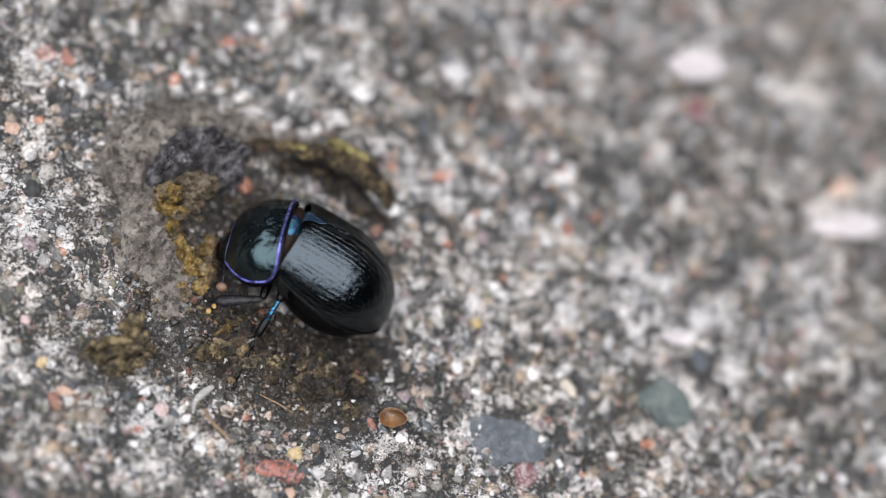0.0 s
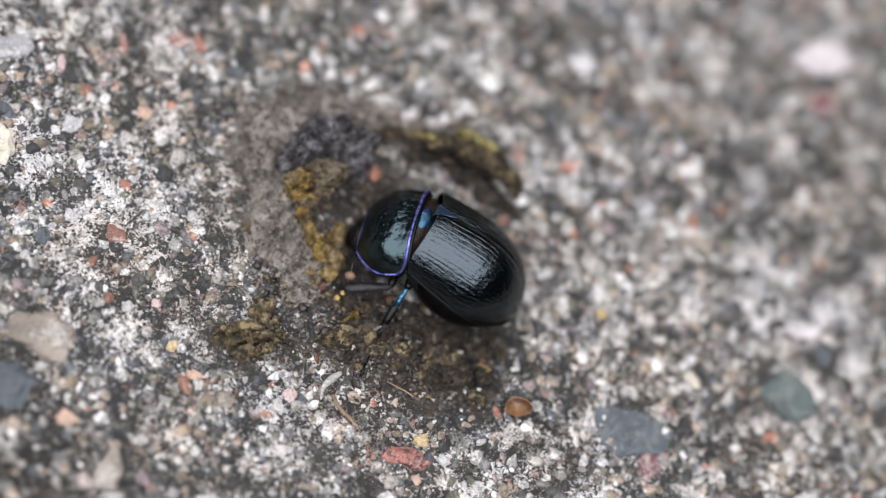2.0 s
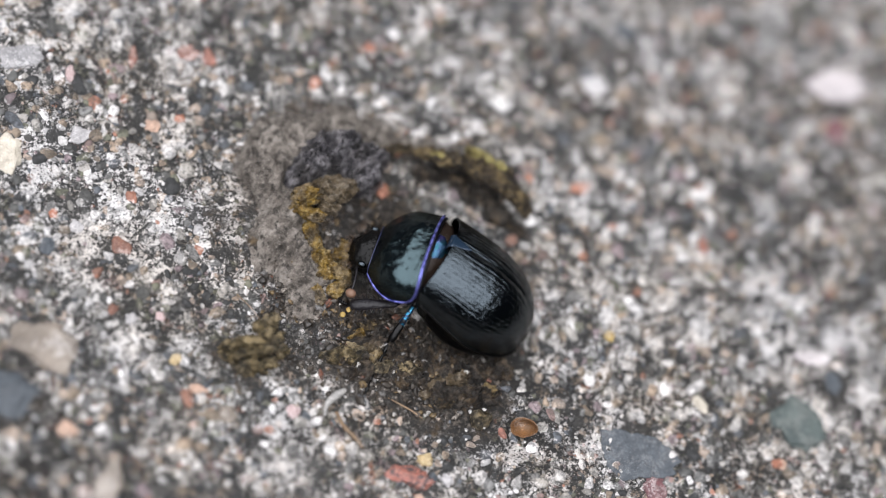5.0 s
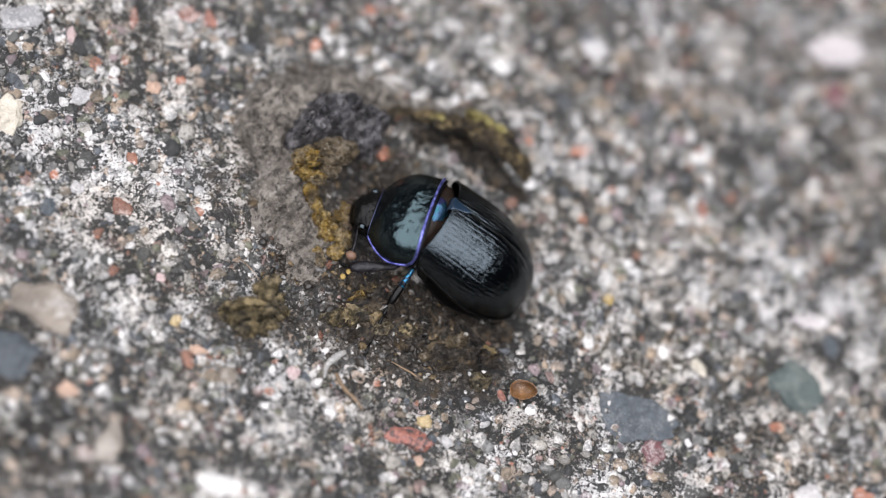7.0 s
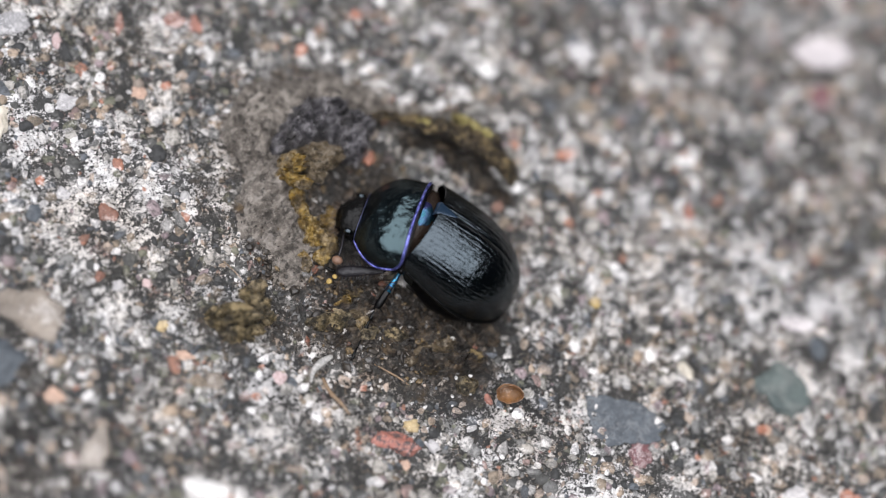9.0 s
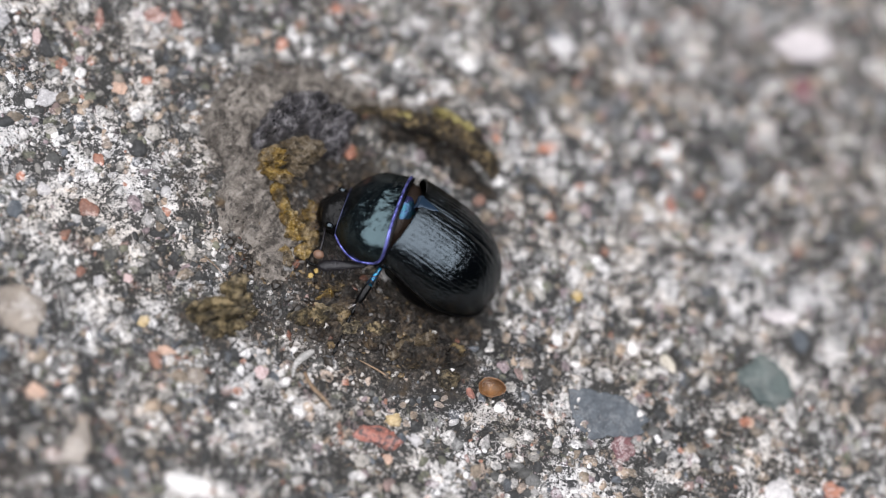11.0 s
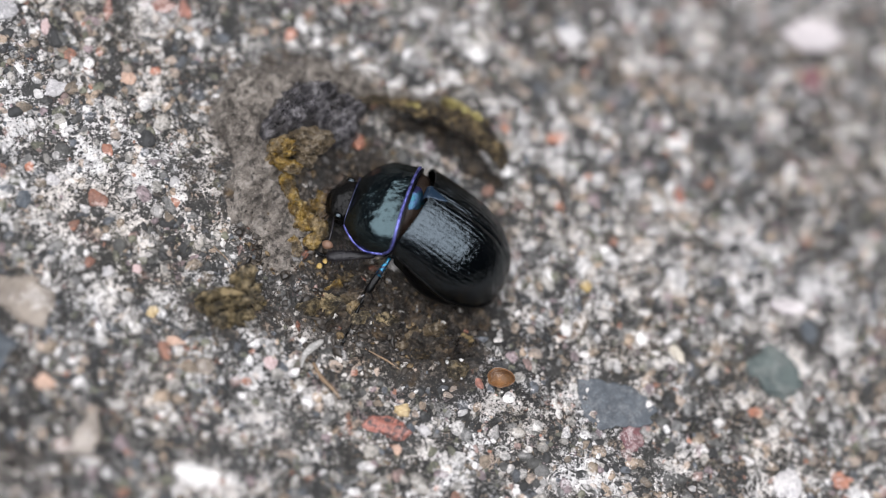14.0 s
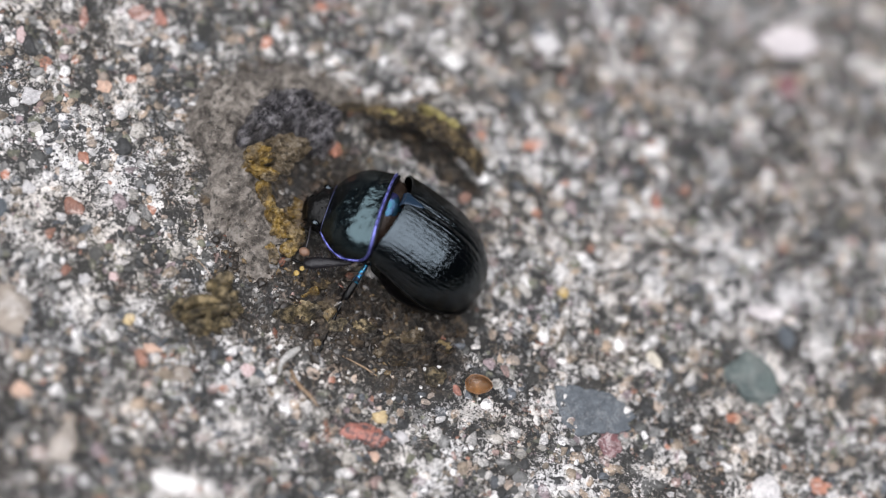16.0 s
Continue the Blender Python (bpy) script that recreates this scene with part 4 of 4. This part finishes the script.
def leg(root, name, label, points, widths, tarsus, shin_material, spurs=True):
    """Thigh, shin with teeth and bristles, and a thin jointed foot; points and tarsus in the beetle's space."""
    thigh = part("leg", tube(curve(points[:3], 6), [widths[0] * k for k in (0.8, 1.0, 1.0, 1.0, 0.9, 0.8, 0.6)], 10), M["dark"], root, label)
    a, b = Vector(points[2]), Vector(points[3])
    blue = shin_material == M["blue_leg"]
    wide = [widths[1] * k for k in (0.55, 0.72, 0.86, 1.0, 1.1, 1.2, 0.95)]
    if blue:
        part("shin", tube([a.lerp(b, k / 6) for k in range(4)], wide[:4], 10, 0.7), shin_material, thigh, "iridescent blue shin")
        part("shin_end", tube([a.lerp(b, k / 6) for k in range(3, 7)], wide[3:], 10, 0.7), M["dark"], thigh, "black end of the shin")
    else:
        part("shin", tube([a.lerp(b, k / 6) for k in range(7)], wide, 10, 0.7), shin_material, thigh)
    side = (b - a).cross(Vector((0, 0, 1))).normalized()
    for k in range(4 if spurs else 9):
        p = a.lerp(b, 0.3 + (0.2 if spurs else 0.08) * k)
        for s in (-1, 1):
            part("tooth", tube([p + side * s * widths[1] * 0.7, p + side * s * widths[1] * 1.8 + (b - a) * 0.06], [0.09, 0.03], 6), M["dark"] if spurs else shin_material, thigh)
    bm = bmesh.new()
    rng = random.Random(name)
    for k in range(48):
        p = a.lerp(b, rng.uniform(-0.1, 1.0))
        d = (side * rng.choice((-1, 1)) + Vector((0, 0, rng.uniform(-0.2, 0.6))) + (b - a).normalized() * 0.7).normalized()
        tube([p, p + d * rng.uniform(0.45, 1.05)], [0.018, 0.007], 4, bm=bm)
    part("bristles", bm, M["hair"], thigh)
    if spurs:
        d = (b - a).normalized()
        for s in (-0.5, 0.6):
            part("spur", tube([b, b + (d + side * s) * 0.65], [0.12, 0.03], 6), M["spur"], thigh, "pale spur")
    joints = curve([b, *tarsus], 5)
    for p, q in zip(joints, joints[1:]):
        part("foot_joint", tube([p, p.lerp(q, 0.35), p.lerp(q, 0.8), q], [0.08, 0.13, 0.19, 0.10], 8), M["dark"], thigh)
        # a pale ring stands in for the glint on the black joint
        part("joint_glint", tube([p.lerp(q, 0.80), p.lerp(q, 0.92)], [0.175, 0.12], 8), M["spur"], thigh, "pale ring for the glint at a joint")
    d = (joints[-1] - joints[-2]).normalized()
    for s in (-0.6, 0.6):
        tip = joints[-1] + (d + side * s) * 0.3
        part("claw", tube([joints[-1], joints[-1] + (d + side * s) * 0.18 + Vector((0, 0, 0.05)), Vector((tip.x, tip.y, max(0.02, tip.z - 0.1)))], [0.05, 0.04, 0.015], 6), M["dark"], thigh)
    return thigh


def build_beetle():
    root = tagged(new("dung_beetle"), "glossy blue-black dung beetle with violet-edged pronotum feeding on dung", "beetle")
    root.matrix_world = body_pose(0, 0, 0)
    for side in (1, -1):
        e = part("elytron", elytron(side), M["elytra"], root, "glossy black grooved wing case")
        e.matrix_basis = REAR
        rim = []
        for k in range(61):
            x, y, z = elytron_point(0.02 + 0.96 * k / 60, 0.9, side)
            rim.append((x, y + side * 0.03, z))
        part("margin", tube(rim, [0.10] * 61, 8), M["dark"], e, "raised wing case margin")
    belly = part("abdomen", ball((-5.0, 0, 1.5), (5.0, 4.15, 3.0), 4), M["dark"], root, "black abdomen under the wing cases")
    belly.matrix_basis = REAR
    part("neck", ball((0.5, -0.35, 3.2), (1.8, 4.1, 2.8), 4, 0.10, 2.0, 3.0), M["neck"], root, "brown membrane between pronotum and wing cases").matrix_basis = REAR
    part("neck_plate", ball((0.75, 0.15, 4.9), (1.2, 1.6, 1.4), 4, 0.08, 3.0), M["teal"], root, "teal and violet iridescent plate").matrix_basis = REAR

    def wedge(a, b):
        u, y = 0.185 * a - 0.035, (2 * b - 1) * 0.78 * (1 - a) ** 0.8
        w, h, low = elytron_shape(max(0.0, u))
        s = math.asin(min(1.0, (abs(y) / w) ** (1 / 0.95))) / radians(100)
        x, _, z = elytron_point(max(0.0, u), s, 1)
        return (x - E_LONG * min(0.0, u), y, z + 0.03 - 0.05 * (2 * b - 1) ** 4 - 0.5 * max(0.0, -u / 0.035) ** 3)
    part("scutellum", facing_up(sheet(16, 16, wedge)), M["scutellum"], root, "pale blue triangular scutellum").matrix_basis = REAR
    rng = random.Random(5)
    bm = bmesh.new()
    for k in range(170):
        a = radians(rng.uniform(-88, 88))
        p = Vector((1.7 + rng.uniform(-0.2, 0.2), 3.8 * math.sin(a), 3.0 + 2.6 * math.cos(a)))
        d = Vector((rng.uniform(-1.0, -0.3), rng.uniform(-0.5, 0.5), rng.uniform(-0.2, 0.4)))
        tube([p, p + d * 0.5, p + d * 0.9 - Vector((0, 0, 0.1))], [0.03, 0.022, 0.008], 4, bm=bm)
    part("hair_fringe", bm, M["hair"], root, "brown hair fringe").matrix_basis = REAR

    shield = part("pronotum", facing_up(sheet(90, 150, pronotum_point)), M["pronotum"], root, "green-black polished pronotum")
    shield.matrix_basis = FRONT
    rear = [pronotum_point(0, 0.06 + 0.94 * k / 70, 0.02) for k in range(71)]
    left = [pronotum_point(k / 50, 1, 0.03) for k in range(51)]
    right = [pronotum_point(k / 40, 0, 0.03) for k in range(41)]
    front = [pronotum_point(1, k / 60, 0.02) for k in range(61)]
    for line, r in ((rear, 0.135), (left, 0.125), (right, 0.08), (front, 0.05)):
        violet = line is not right
        part("rim", tube(line, [r] * len(line), 8), M["rim"] if line in (rear, left) else M["front_rim"], shield, "violet-blue raised rim" if violet else "")
    lip = [(x - 0.22, y * 0.985, z - 0.16) for x, y, z in rear]
    part("lip", tube(lip, [0.15] * len(lip), 8), M["dark"], shield, "black hind lip")
    part("thorax", ball((2.3, 0, 2.0), (2.5, 3.7, 2.2), 4), M["dark"], shield, "black underside")

    head = part("head", ball((5.15, 0, 1.9), (1.6, 2.05, 1.5), 4, 0.10, 4.0, 1.6), M["head"], root, "black pitted head")
    head.matrix_basis = FRONT
    part("clypeus", sheet(12, 16, lambda u, v: (6.3 + 1.0 * u, (2 * v - 1) * 1.6 * (1 - u) ** 0.45, 2.4 - 1.5 * u - 0.25 * (2 * v - 1) ** 2)), M["dark"], head)
    home = body_pose(0, 0, 0).inverted()
    club = (FRONT.inverted() @ home @ (Vector((-8.3, -1.73, 1.6)) * MM)) / MM
    for s in (1, -1):
        part("eye", ball((5.5, s * 1.85, 2.5), (0.42, 0.30, 0.32), 3), M["elytra"], head, "glossy black eye")
        part("mandible", tube(curve([(6.4, s * 0.9, 1.4), (7.3, s * 0.95, 1.1), (7.8, s * 0.3, 0.9)], 8), [0.35, 0.36, 0.34, 0.31, 0.28, 0.24, 0.19, 0.13, 0.06], 8, 0.6), M["dark"], head)
        feeler = part("antenna", tube(curve([(5.8, 1.9, 2.1), ((5.8 + club.x) / 2 - 0.1, (1.9 + club.y) / 2 + 0.3, (2.1 + club.z) / 2 + 0.3), club] if s > 0 else [(5.5, -1.9, 1.8), (5.9, -2.2, 1.4), (5.5, -2.4, 1.0)], 9), [0.10, 0.09, 0.11, 0.09, 0.11, 0.09, 0.11, 0.09, 0.10, 0.09], 8), M["foreleg"], head, "thin jointed antenna")
        part("club", ball(club if s > 0 else (5.4, -2.5, 0.9), (0.48, 0.40, 0.38), 3, 0.05), M["club"], feeler, "tan antenna club")
    bm = bmesh.new()
    for k in range(60):
        a = rng.uniform(-1.2, 1.2)
        p = Vector((5.7 + 1.3 * math.cos(a), 2.2 * math.sin(a), 2.0))
        d = Vector((math.cos(a), math.sin(a) * 1.2, rng.uniform(-0.5, 0.2)))
        tube([p, p + d * rng.uniform(0.4, 0.8)], [0.025, 0.008], 4, bm=bm)
    part("bristles", bm, M["hair"], head)

    at = lambda *p: (home @ (Vector(p) * MM)) / MM
    legs = [
        leg(root, "mid_left", "middle leg with blue shin", [at(-1.9, -0.6, 1.6), at(-2.6, -1.9, 2.4), at(-3.08, -2.8, 2.5), at(-4.82, -5.6, 0.6)], (0.5, 0.31), [at(-5.49, -7.0, 0.1), at(-6.05, -8.25, 0.05), at(-6.71, -9.94, 0.1)], M["blue_leg"]),
        leg(root, "front_left", "black digging foreleg", [at(-3.6, 0.2, 0.9), at(-3.9, -1.2, 1.4), at(-4.3, -2.35, 1.4), at(-8.1, -2.4, 0.6)], (0.45, 0.46), [at(-8.6, -2.3, 0.5), at(-9.0, -2.0, 0.3)], M["foreleg"], False),
        leg(root, "hind_left", "black hind leg", [at(2.0, -1.6, 0.2), at(1.4, -2.6, 0.3), at(1.8, -3.6, -0.4), at(3.6, -4.6, -1.4)], (0.6, 0.36), [at(4.4, -4.9, -1.7), at(5.2, -5.2, -1.7)], M["dark"]),
        leg(root, "mid_right", "middle leg with blue shin", [at(0.6, 4.2, 0.4), at(0.9, 4.9, 0.3), at(1.1, 5.6, 0.0), at(1.6, 6.6, -0.8)], (0.5, 0.26), [at(1.9, 7.0, -0.9), at(2.4, 7.3, -0.9)], M["blue_leg"]),
        leg(root, "front_right", "black digging foreleg", [at(-4.5, 4.0, -0.6), at(-4.7, 4.4, -0.7), at(-5.2, 4.8, -0.8), at(-6.6, 5.0, -1.2)], (0.5, 0.36), [at(-7.0, 5.0, -1.4), at(-7.4, 4.9, -1.5)], M["dark"], False),
        leg(root, "hind_right", "black hind leg", [at(4.8, 1.8, -0.5), at(5.4, 2.2, -0.7), at(6.2, 2.4, -1.0), at(7.4, 2.4, -1.4)], (0.6, 0.38), [at(8.0, 2.2, -1.3), at(8.6, 2.0, -1.0)], M["dark"]),
    ]
    return root, legs, head


beetle, beetle_legs, beetle_head = build_beetle()


# ---- small litter ----
def on_ground(points, lift):
    return [(x, y, ground_height(x, y) + z + lift) for x, y, z in points]


def litter(name, label, points, radii, material, category, squash=1.0, lift=0.1):
    line = curve(on_ground(points, lift), 14)
    bm = tube(line, [smooth_table(list(zip([k / (len(radii) - 1) for k in range(len(radii))], radii)), i / 14) for i in range(15)], 8, squash)
    return tagged(part(name, bm, M[material]), label, category)


litter("straw_fragment", "curled pale fragment of straw", [(-8.5, -9.9, 0.25), (-9.3, -10.5, 0.3), (-10.0, -11.2, 0.2), (-10.2, -12.2, 0.0)], (0.20, 0.38, 0.24, 0.10), "fibre", "straw", 0.5, 0.15)
litter("brown_twig", "thin curved brown plant fibre", [(-9.2, -11.8, 0.1), (-8.6, -13.0, 0.2), (-7.6, -14.0, 0.15), (-6.9, -14.8, 0.0)], (0.14, 0.2, 0.18, 0.1), "twig", "twig", 0.7, 0.1)
litter("fine_twig", "short pale brown plant fibre", [(-4.8, -10.3, 0.1), (-3.0, -11.2, 0.2), (-1.8, -11.9, 0.1)], (0.05, 0.10, 0.05), "twig", "twig")
litter("root_fibre", "thin dark root fibre", [(-17.8, -2.0, 0.1), (-16.5, -3.2, 0.2), (-15.4, -4.6, 0.1)], (0.05, 0.06, 0.04), "twig", "fibre")


def build_husk():
    def fn(u, v):
        a = math.tau * v
        r = math.sin(0.5 * math.pi * u)
        dent = 1 + 0.04 * math.sin(3 * a + 1) + 0.05 * u ** 3 * noise.fractal(Vector((math.cos(a) * 2.2, math.sin(a) * 2.2, 1.0)), 0.6, 2.0, 4)
        ragged = 0.22 * u ** 4 * noise.fractal(Vector((math.cos(a) * 1.8, math.sin(a) * 1.8, 7.0)), 0.6, 2.0, 4)
        return (1.12 * r * dent * math.cos(a), 0.85 * r * dent * math.sin(a), 1.5 * (1 - math.cos(0.5 * math.pi * u)) * (0.8 - 0.2 * math.sin(-a)) + ragged)
    bm = sheet(14, 32, fn)
    bmesh.ops.remove_doubles(bm, verts=bm.verts, dist=0.002)
    inner = bmesh.ops.solidify(bm, geom=bm.faces[:], thickness=0.07)
    ob = part("seed_husk", bm, M["husk"])
    ob.matrix_world = pose(6.75 * MM, -11.9 * MM, (ground_height(6.75, -11.9) + 0.2) * MM, 34, 0, -8)
    return tagged(ob, "open brown cup-shaped seed husk lying on concrete", "seed husk")


build_husk()


def crumb(name, label, x, y, r, material, z=0.0):
    ob = part(name, ball((0, 0, 0), (r, r, r * 0.9), 3, 0.12, x), M[material])
    ob.matrix_world = pose(x * MM, y * MM, (ground_height(x, y) + r * 0.5 + z) * MM)
    return tagged(ob, label, "crumb")


crumb("yellow_crumb", "tiny yellow grain on the dung", -8.25, -2.75, 0.24, "ochre", 0.25)
crumb("yellow_crumb", "tiny yellow grain on the dung", -8.75, -3.2, 0.26, "ochre", 0.2)


# ---- aggregate: the grains that can be told apart ----
def grain_shapes():
    shapes = []
    for k in range(14):
        rng = random.Random(900 + k)
        bm = bmesh.new()
        bmesh.ops.create_icosphere(bm, subdivisions=2 if k < 14 else 1, radius=1)
        facet(bm, rng, 9, 0.52, 0.84)
        s = (1.25, rng.uniform(0.7, 1.0) * 1.2, rng.uniform(0.55, 0.8))
        for v in bm.verts:
            kk = 1 + 0.08 * noise.fractal(v.co * 2 + Vector((k, 0, 0)), 0.8, 2, 3)
            v.co = Vector((v.co.x * s[0], v.co.y * s[1], v.co.z * s[2])) * kk
        shapes.append(bm)
    return shapes


def scatter(count, seed, x0, x1, y0, y1, lo, hi):
    rng = random.Random(seed)
    out = []
    mud = [(b[0], b[1], b[2], b[3]) for b in MUD]
    while len(out) < count:
        x, y = rng.uniform(x0, x1), rng.uniform(y0, y1)
        r = lo * (hi / lo) ** (rng.random() ** 1.5)
        if any((x - sx) ** 2 + (y - sy) ** 2 < (0.85 * sr + 0.3 * r) ** 2 for sx, sy, sr in STONE_SPOTS):
            continue
        if any(((x - a) / c) ** 2 + ((y - b) / d) ** 2 < 1 for a, b, c, d in mud) and rng.random() < 0.65:
            continue
        if r > 0.27 and any(((x - a) / c) ** 2 + ((y - b) / d) ** 2 < 1 for a, b, c, d in mud):
            continue
        if r > 0.5 and ((x + 0.5) / 6.5) ** 2 + ((y + 12.0) / 3.5) ** 2 < 1:
            continue
        if ((x + 8.0) / 2.4) ** 2 + ((y + 3.0) / 2.0) ** 2 < 1:
            continue
        if ((x + 3.0) / 6.0) ** 2 + ((y + 6.3) / 2.8) ** 2 < 1 or ((x + 6.0) / 4.5) ** 2 + ((y - 3.5) / 5.0) ** 2 < 1:
            continue
        out.append((x, y, r, rng.uniform(0, 360), rng.randrange(14)))
    return out


def build_grains():
    shapes = grain_shapes()
    meshes = []
    for k, bm in enumerate(shapes):
        meshes.append(to_mesh("pebble", bm.copy(), M["pebble"]))
    # the nearest and largest, one by one, in the sharp stretch of the ground
    for x, y, r, turn, k in scatter(300, 71, -38, 26, -24, 22, 0.42, 0.95):
        ob = new("pebble", meshes[k])
        ob.parent = ground
        ob.matrix_basis = pose(x * MM, y * MM, (ground_height(x, y) - 0.22 * r) * MM, 0, 0, turn) @ Matrix.Diagonal((r, r, r, 1))
    # all the rest
    verts, faces, base = [], [], 0
    data = []
    for bm in shapes:
        bm.verts.ensure_lookup_table()
        data.append((np.array([v.co[:] for v in bm.verts]), np.array([[v.index for v in f.verts] for f in bm.faces])))
    for x, y, r, turn, k in scatter(14500, 72, -50, 64, -36, 42, 0.17, 0.72):
        v, f = data[k]
        c, s = math.cos(radians(turn)), math.sin(radians(turn))
        p = v @ np.array([[c, s, 0], [-s, c, 0], [0, 0, 1]]) * r + np.array([x, y, ground_height(x, y) - 0.24 * r])
        verts.append(p)
        faces.append(f + base)
        base += len(v)
    V, F = np.concatenate(verts) * MM, np.concatenate(faces)
    me = bpy.data.meshes.new("aggregate")
    me.from_pydata(V.tolist(), [], F.tolist())
    me.polygons.foreach_set("use_smooth", [True] * len(me.polygons))
    me.materials.append(M["grain"])
    tagged(new("aggregate", me), "mixed grey, white, tan and rust sand grains set in concrete", "aggregate", kind="stuff")
    # sand caught in the wet soil round the beetle
    rng = random.Random(73)
    verts, faces, base = [], [], 0
    while len(verts) < 3000:
        b = rng.choice(MUD)
        x, y = rng.gauss(b[0], b[2] * 0.6), rng.gauss(b[1], b[3] * 0.6)
        if ((x + 4.5) / 12) ** 2 + ((y + 1.0) / 12) ** 2 > 1:
            continue
        r = 0.07 * 6.0 ** (rng.random() ** 2.2)
        v, f = data[rng.randrange(14)]
        a = rng.uniform(0, 6.28)
        c, s = math.cos(a), math.sin(a)
        worn = np.array([rng.uniform(0.5, 1.5), rng.uniform(0.5, 1.3), rng.uniform(0.5, 1.2)])
        dents = 1 + 0.35 * np.sin(v[:, :1] * 4.1 + a) * np.cos(v[:, 1:2] * 3.7 - a)
        verts.append((v * dents * worn) @ np.array([[c, s, 0], [-s, c, 0], [0, 0, 1]]) * r + np.array([x, y, ground_height(x, y) + rng.uniform(-0.2, 0.3)]))
        faces.append(f + base)
        base += len(v)
    me = bpy.data.meshes.new("soil_grains")
    me.from_pydata((np.concatenate(verts) * MM).tolist(), [], np.concatenate(faces).tolist())
    me.polygons.foreach_set("use_smooth", [True] * len(me.polygons))
    me.materials.append(M["wet_grain"])
    tagged(new("soil_grains", me), "wet brown and grey sand grains in moist soil", "soil", kind="stuff")
    for bm in shapes:
        bm.free()


build_grains()


# ---- what moves ----
def motions():
    # seconds; millimetres forward and to the left; degrees of yaw, pitch and roll
    stance = [(0.0, 0.90, -0.01, 2.5, 6.2, 11.3), (0.5, 0.70, -0.08, 1.9, 6.7, 8.6), (1.0, 0.66, -0.09, 1.8, 6.9, 8.0), (1.5, 0.60, -0.12, 1.7, 7.0, 7.0),
              (2.0, 0.53, -0.14, 1.5, 7.2, 6.3), (2.5, 0.48, -0.12, 1.3, 6.4, 5.6), (3.0, 0.44, -0.12, 1.2, 6.0, 5.3), (3.5, 0.39, -0.10, 1.1, 5.3, 4.6),
              (4.0, -0.05, 0.0, 0.0, 0.0, -0.5), (4.5, 0.05, 0.0, 0.1, 0.6, 0.5), (4.7, 0.02, 0, 0, 0.3, 0.2), (6.8, 0, 0, 0, 0, 0), (16.0, 0, 0, 0, 0, 0)]
    poses = [(t, body_pose(*body)) for t, *body in stance]
    walk(beetle, poses)
    tucked = FRONT @ pose(-1.2 * MM, 0, 0.1 * MM, 0, 6, 0)
    walk(beetle_head, [(0.0, tucked), (1.0, tucked), (2.0, FRONT @ pose(-0.9 * MM, 0, 0.1 * MM, 0, 4, 0)), (3.5, FRONT @ pose(-0.9 * MM, 0, 0.1 * MM, 0, 4, 0)), (4.0, FRONT), (16.0, FRONT)])
    stand = body_pose(0, 0, 0)
    for part_leg in beetle_legs:
        walk(part_leg, [(t, m.inverted() @ stand) for t, m in poses])


motions()
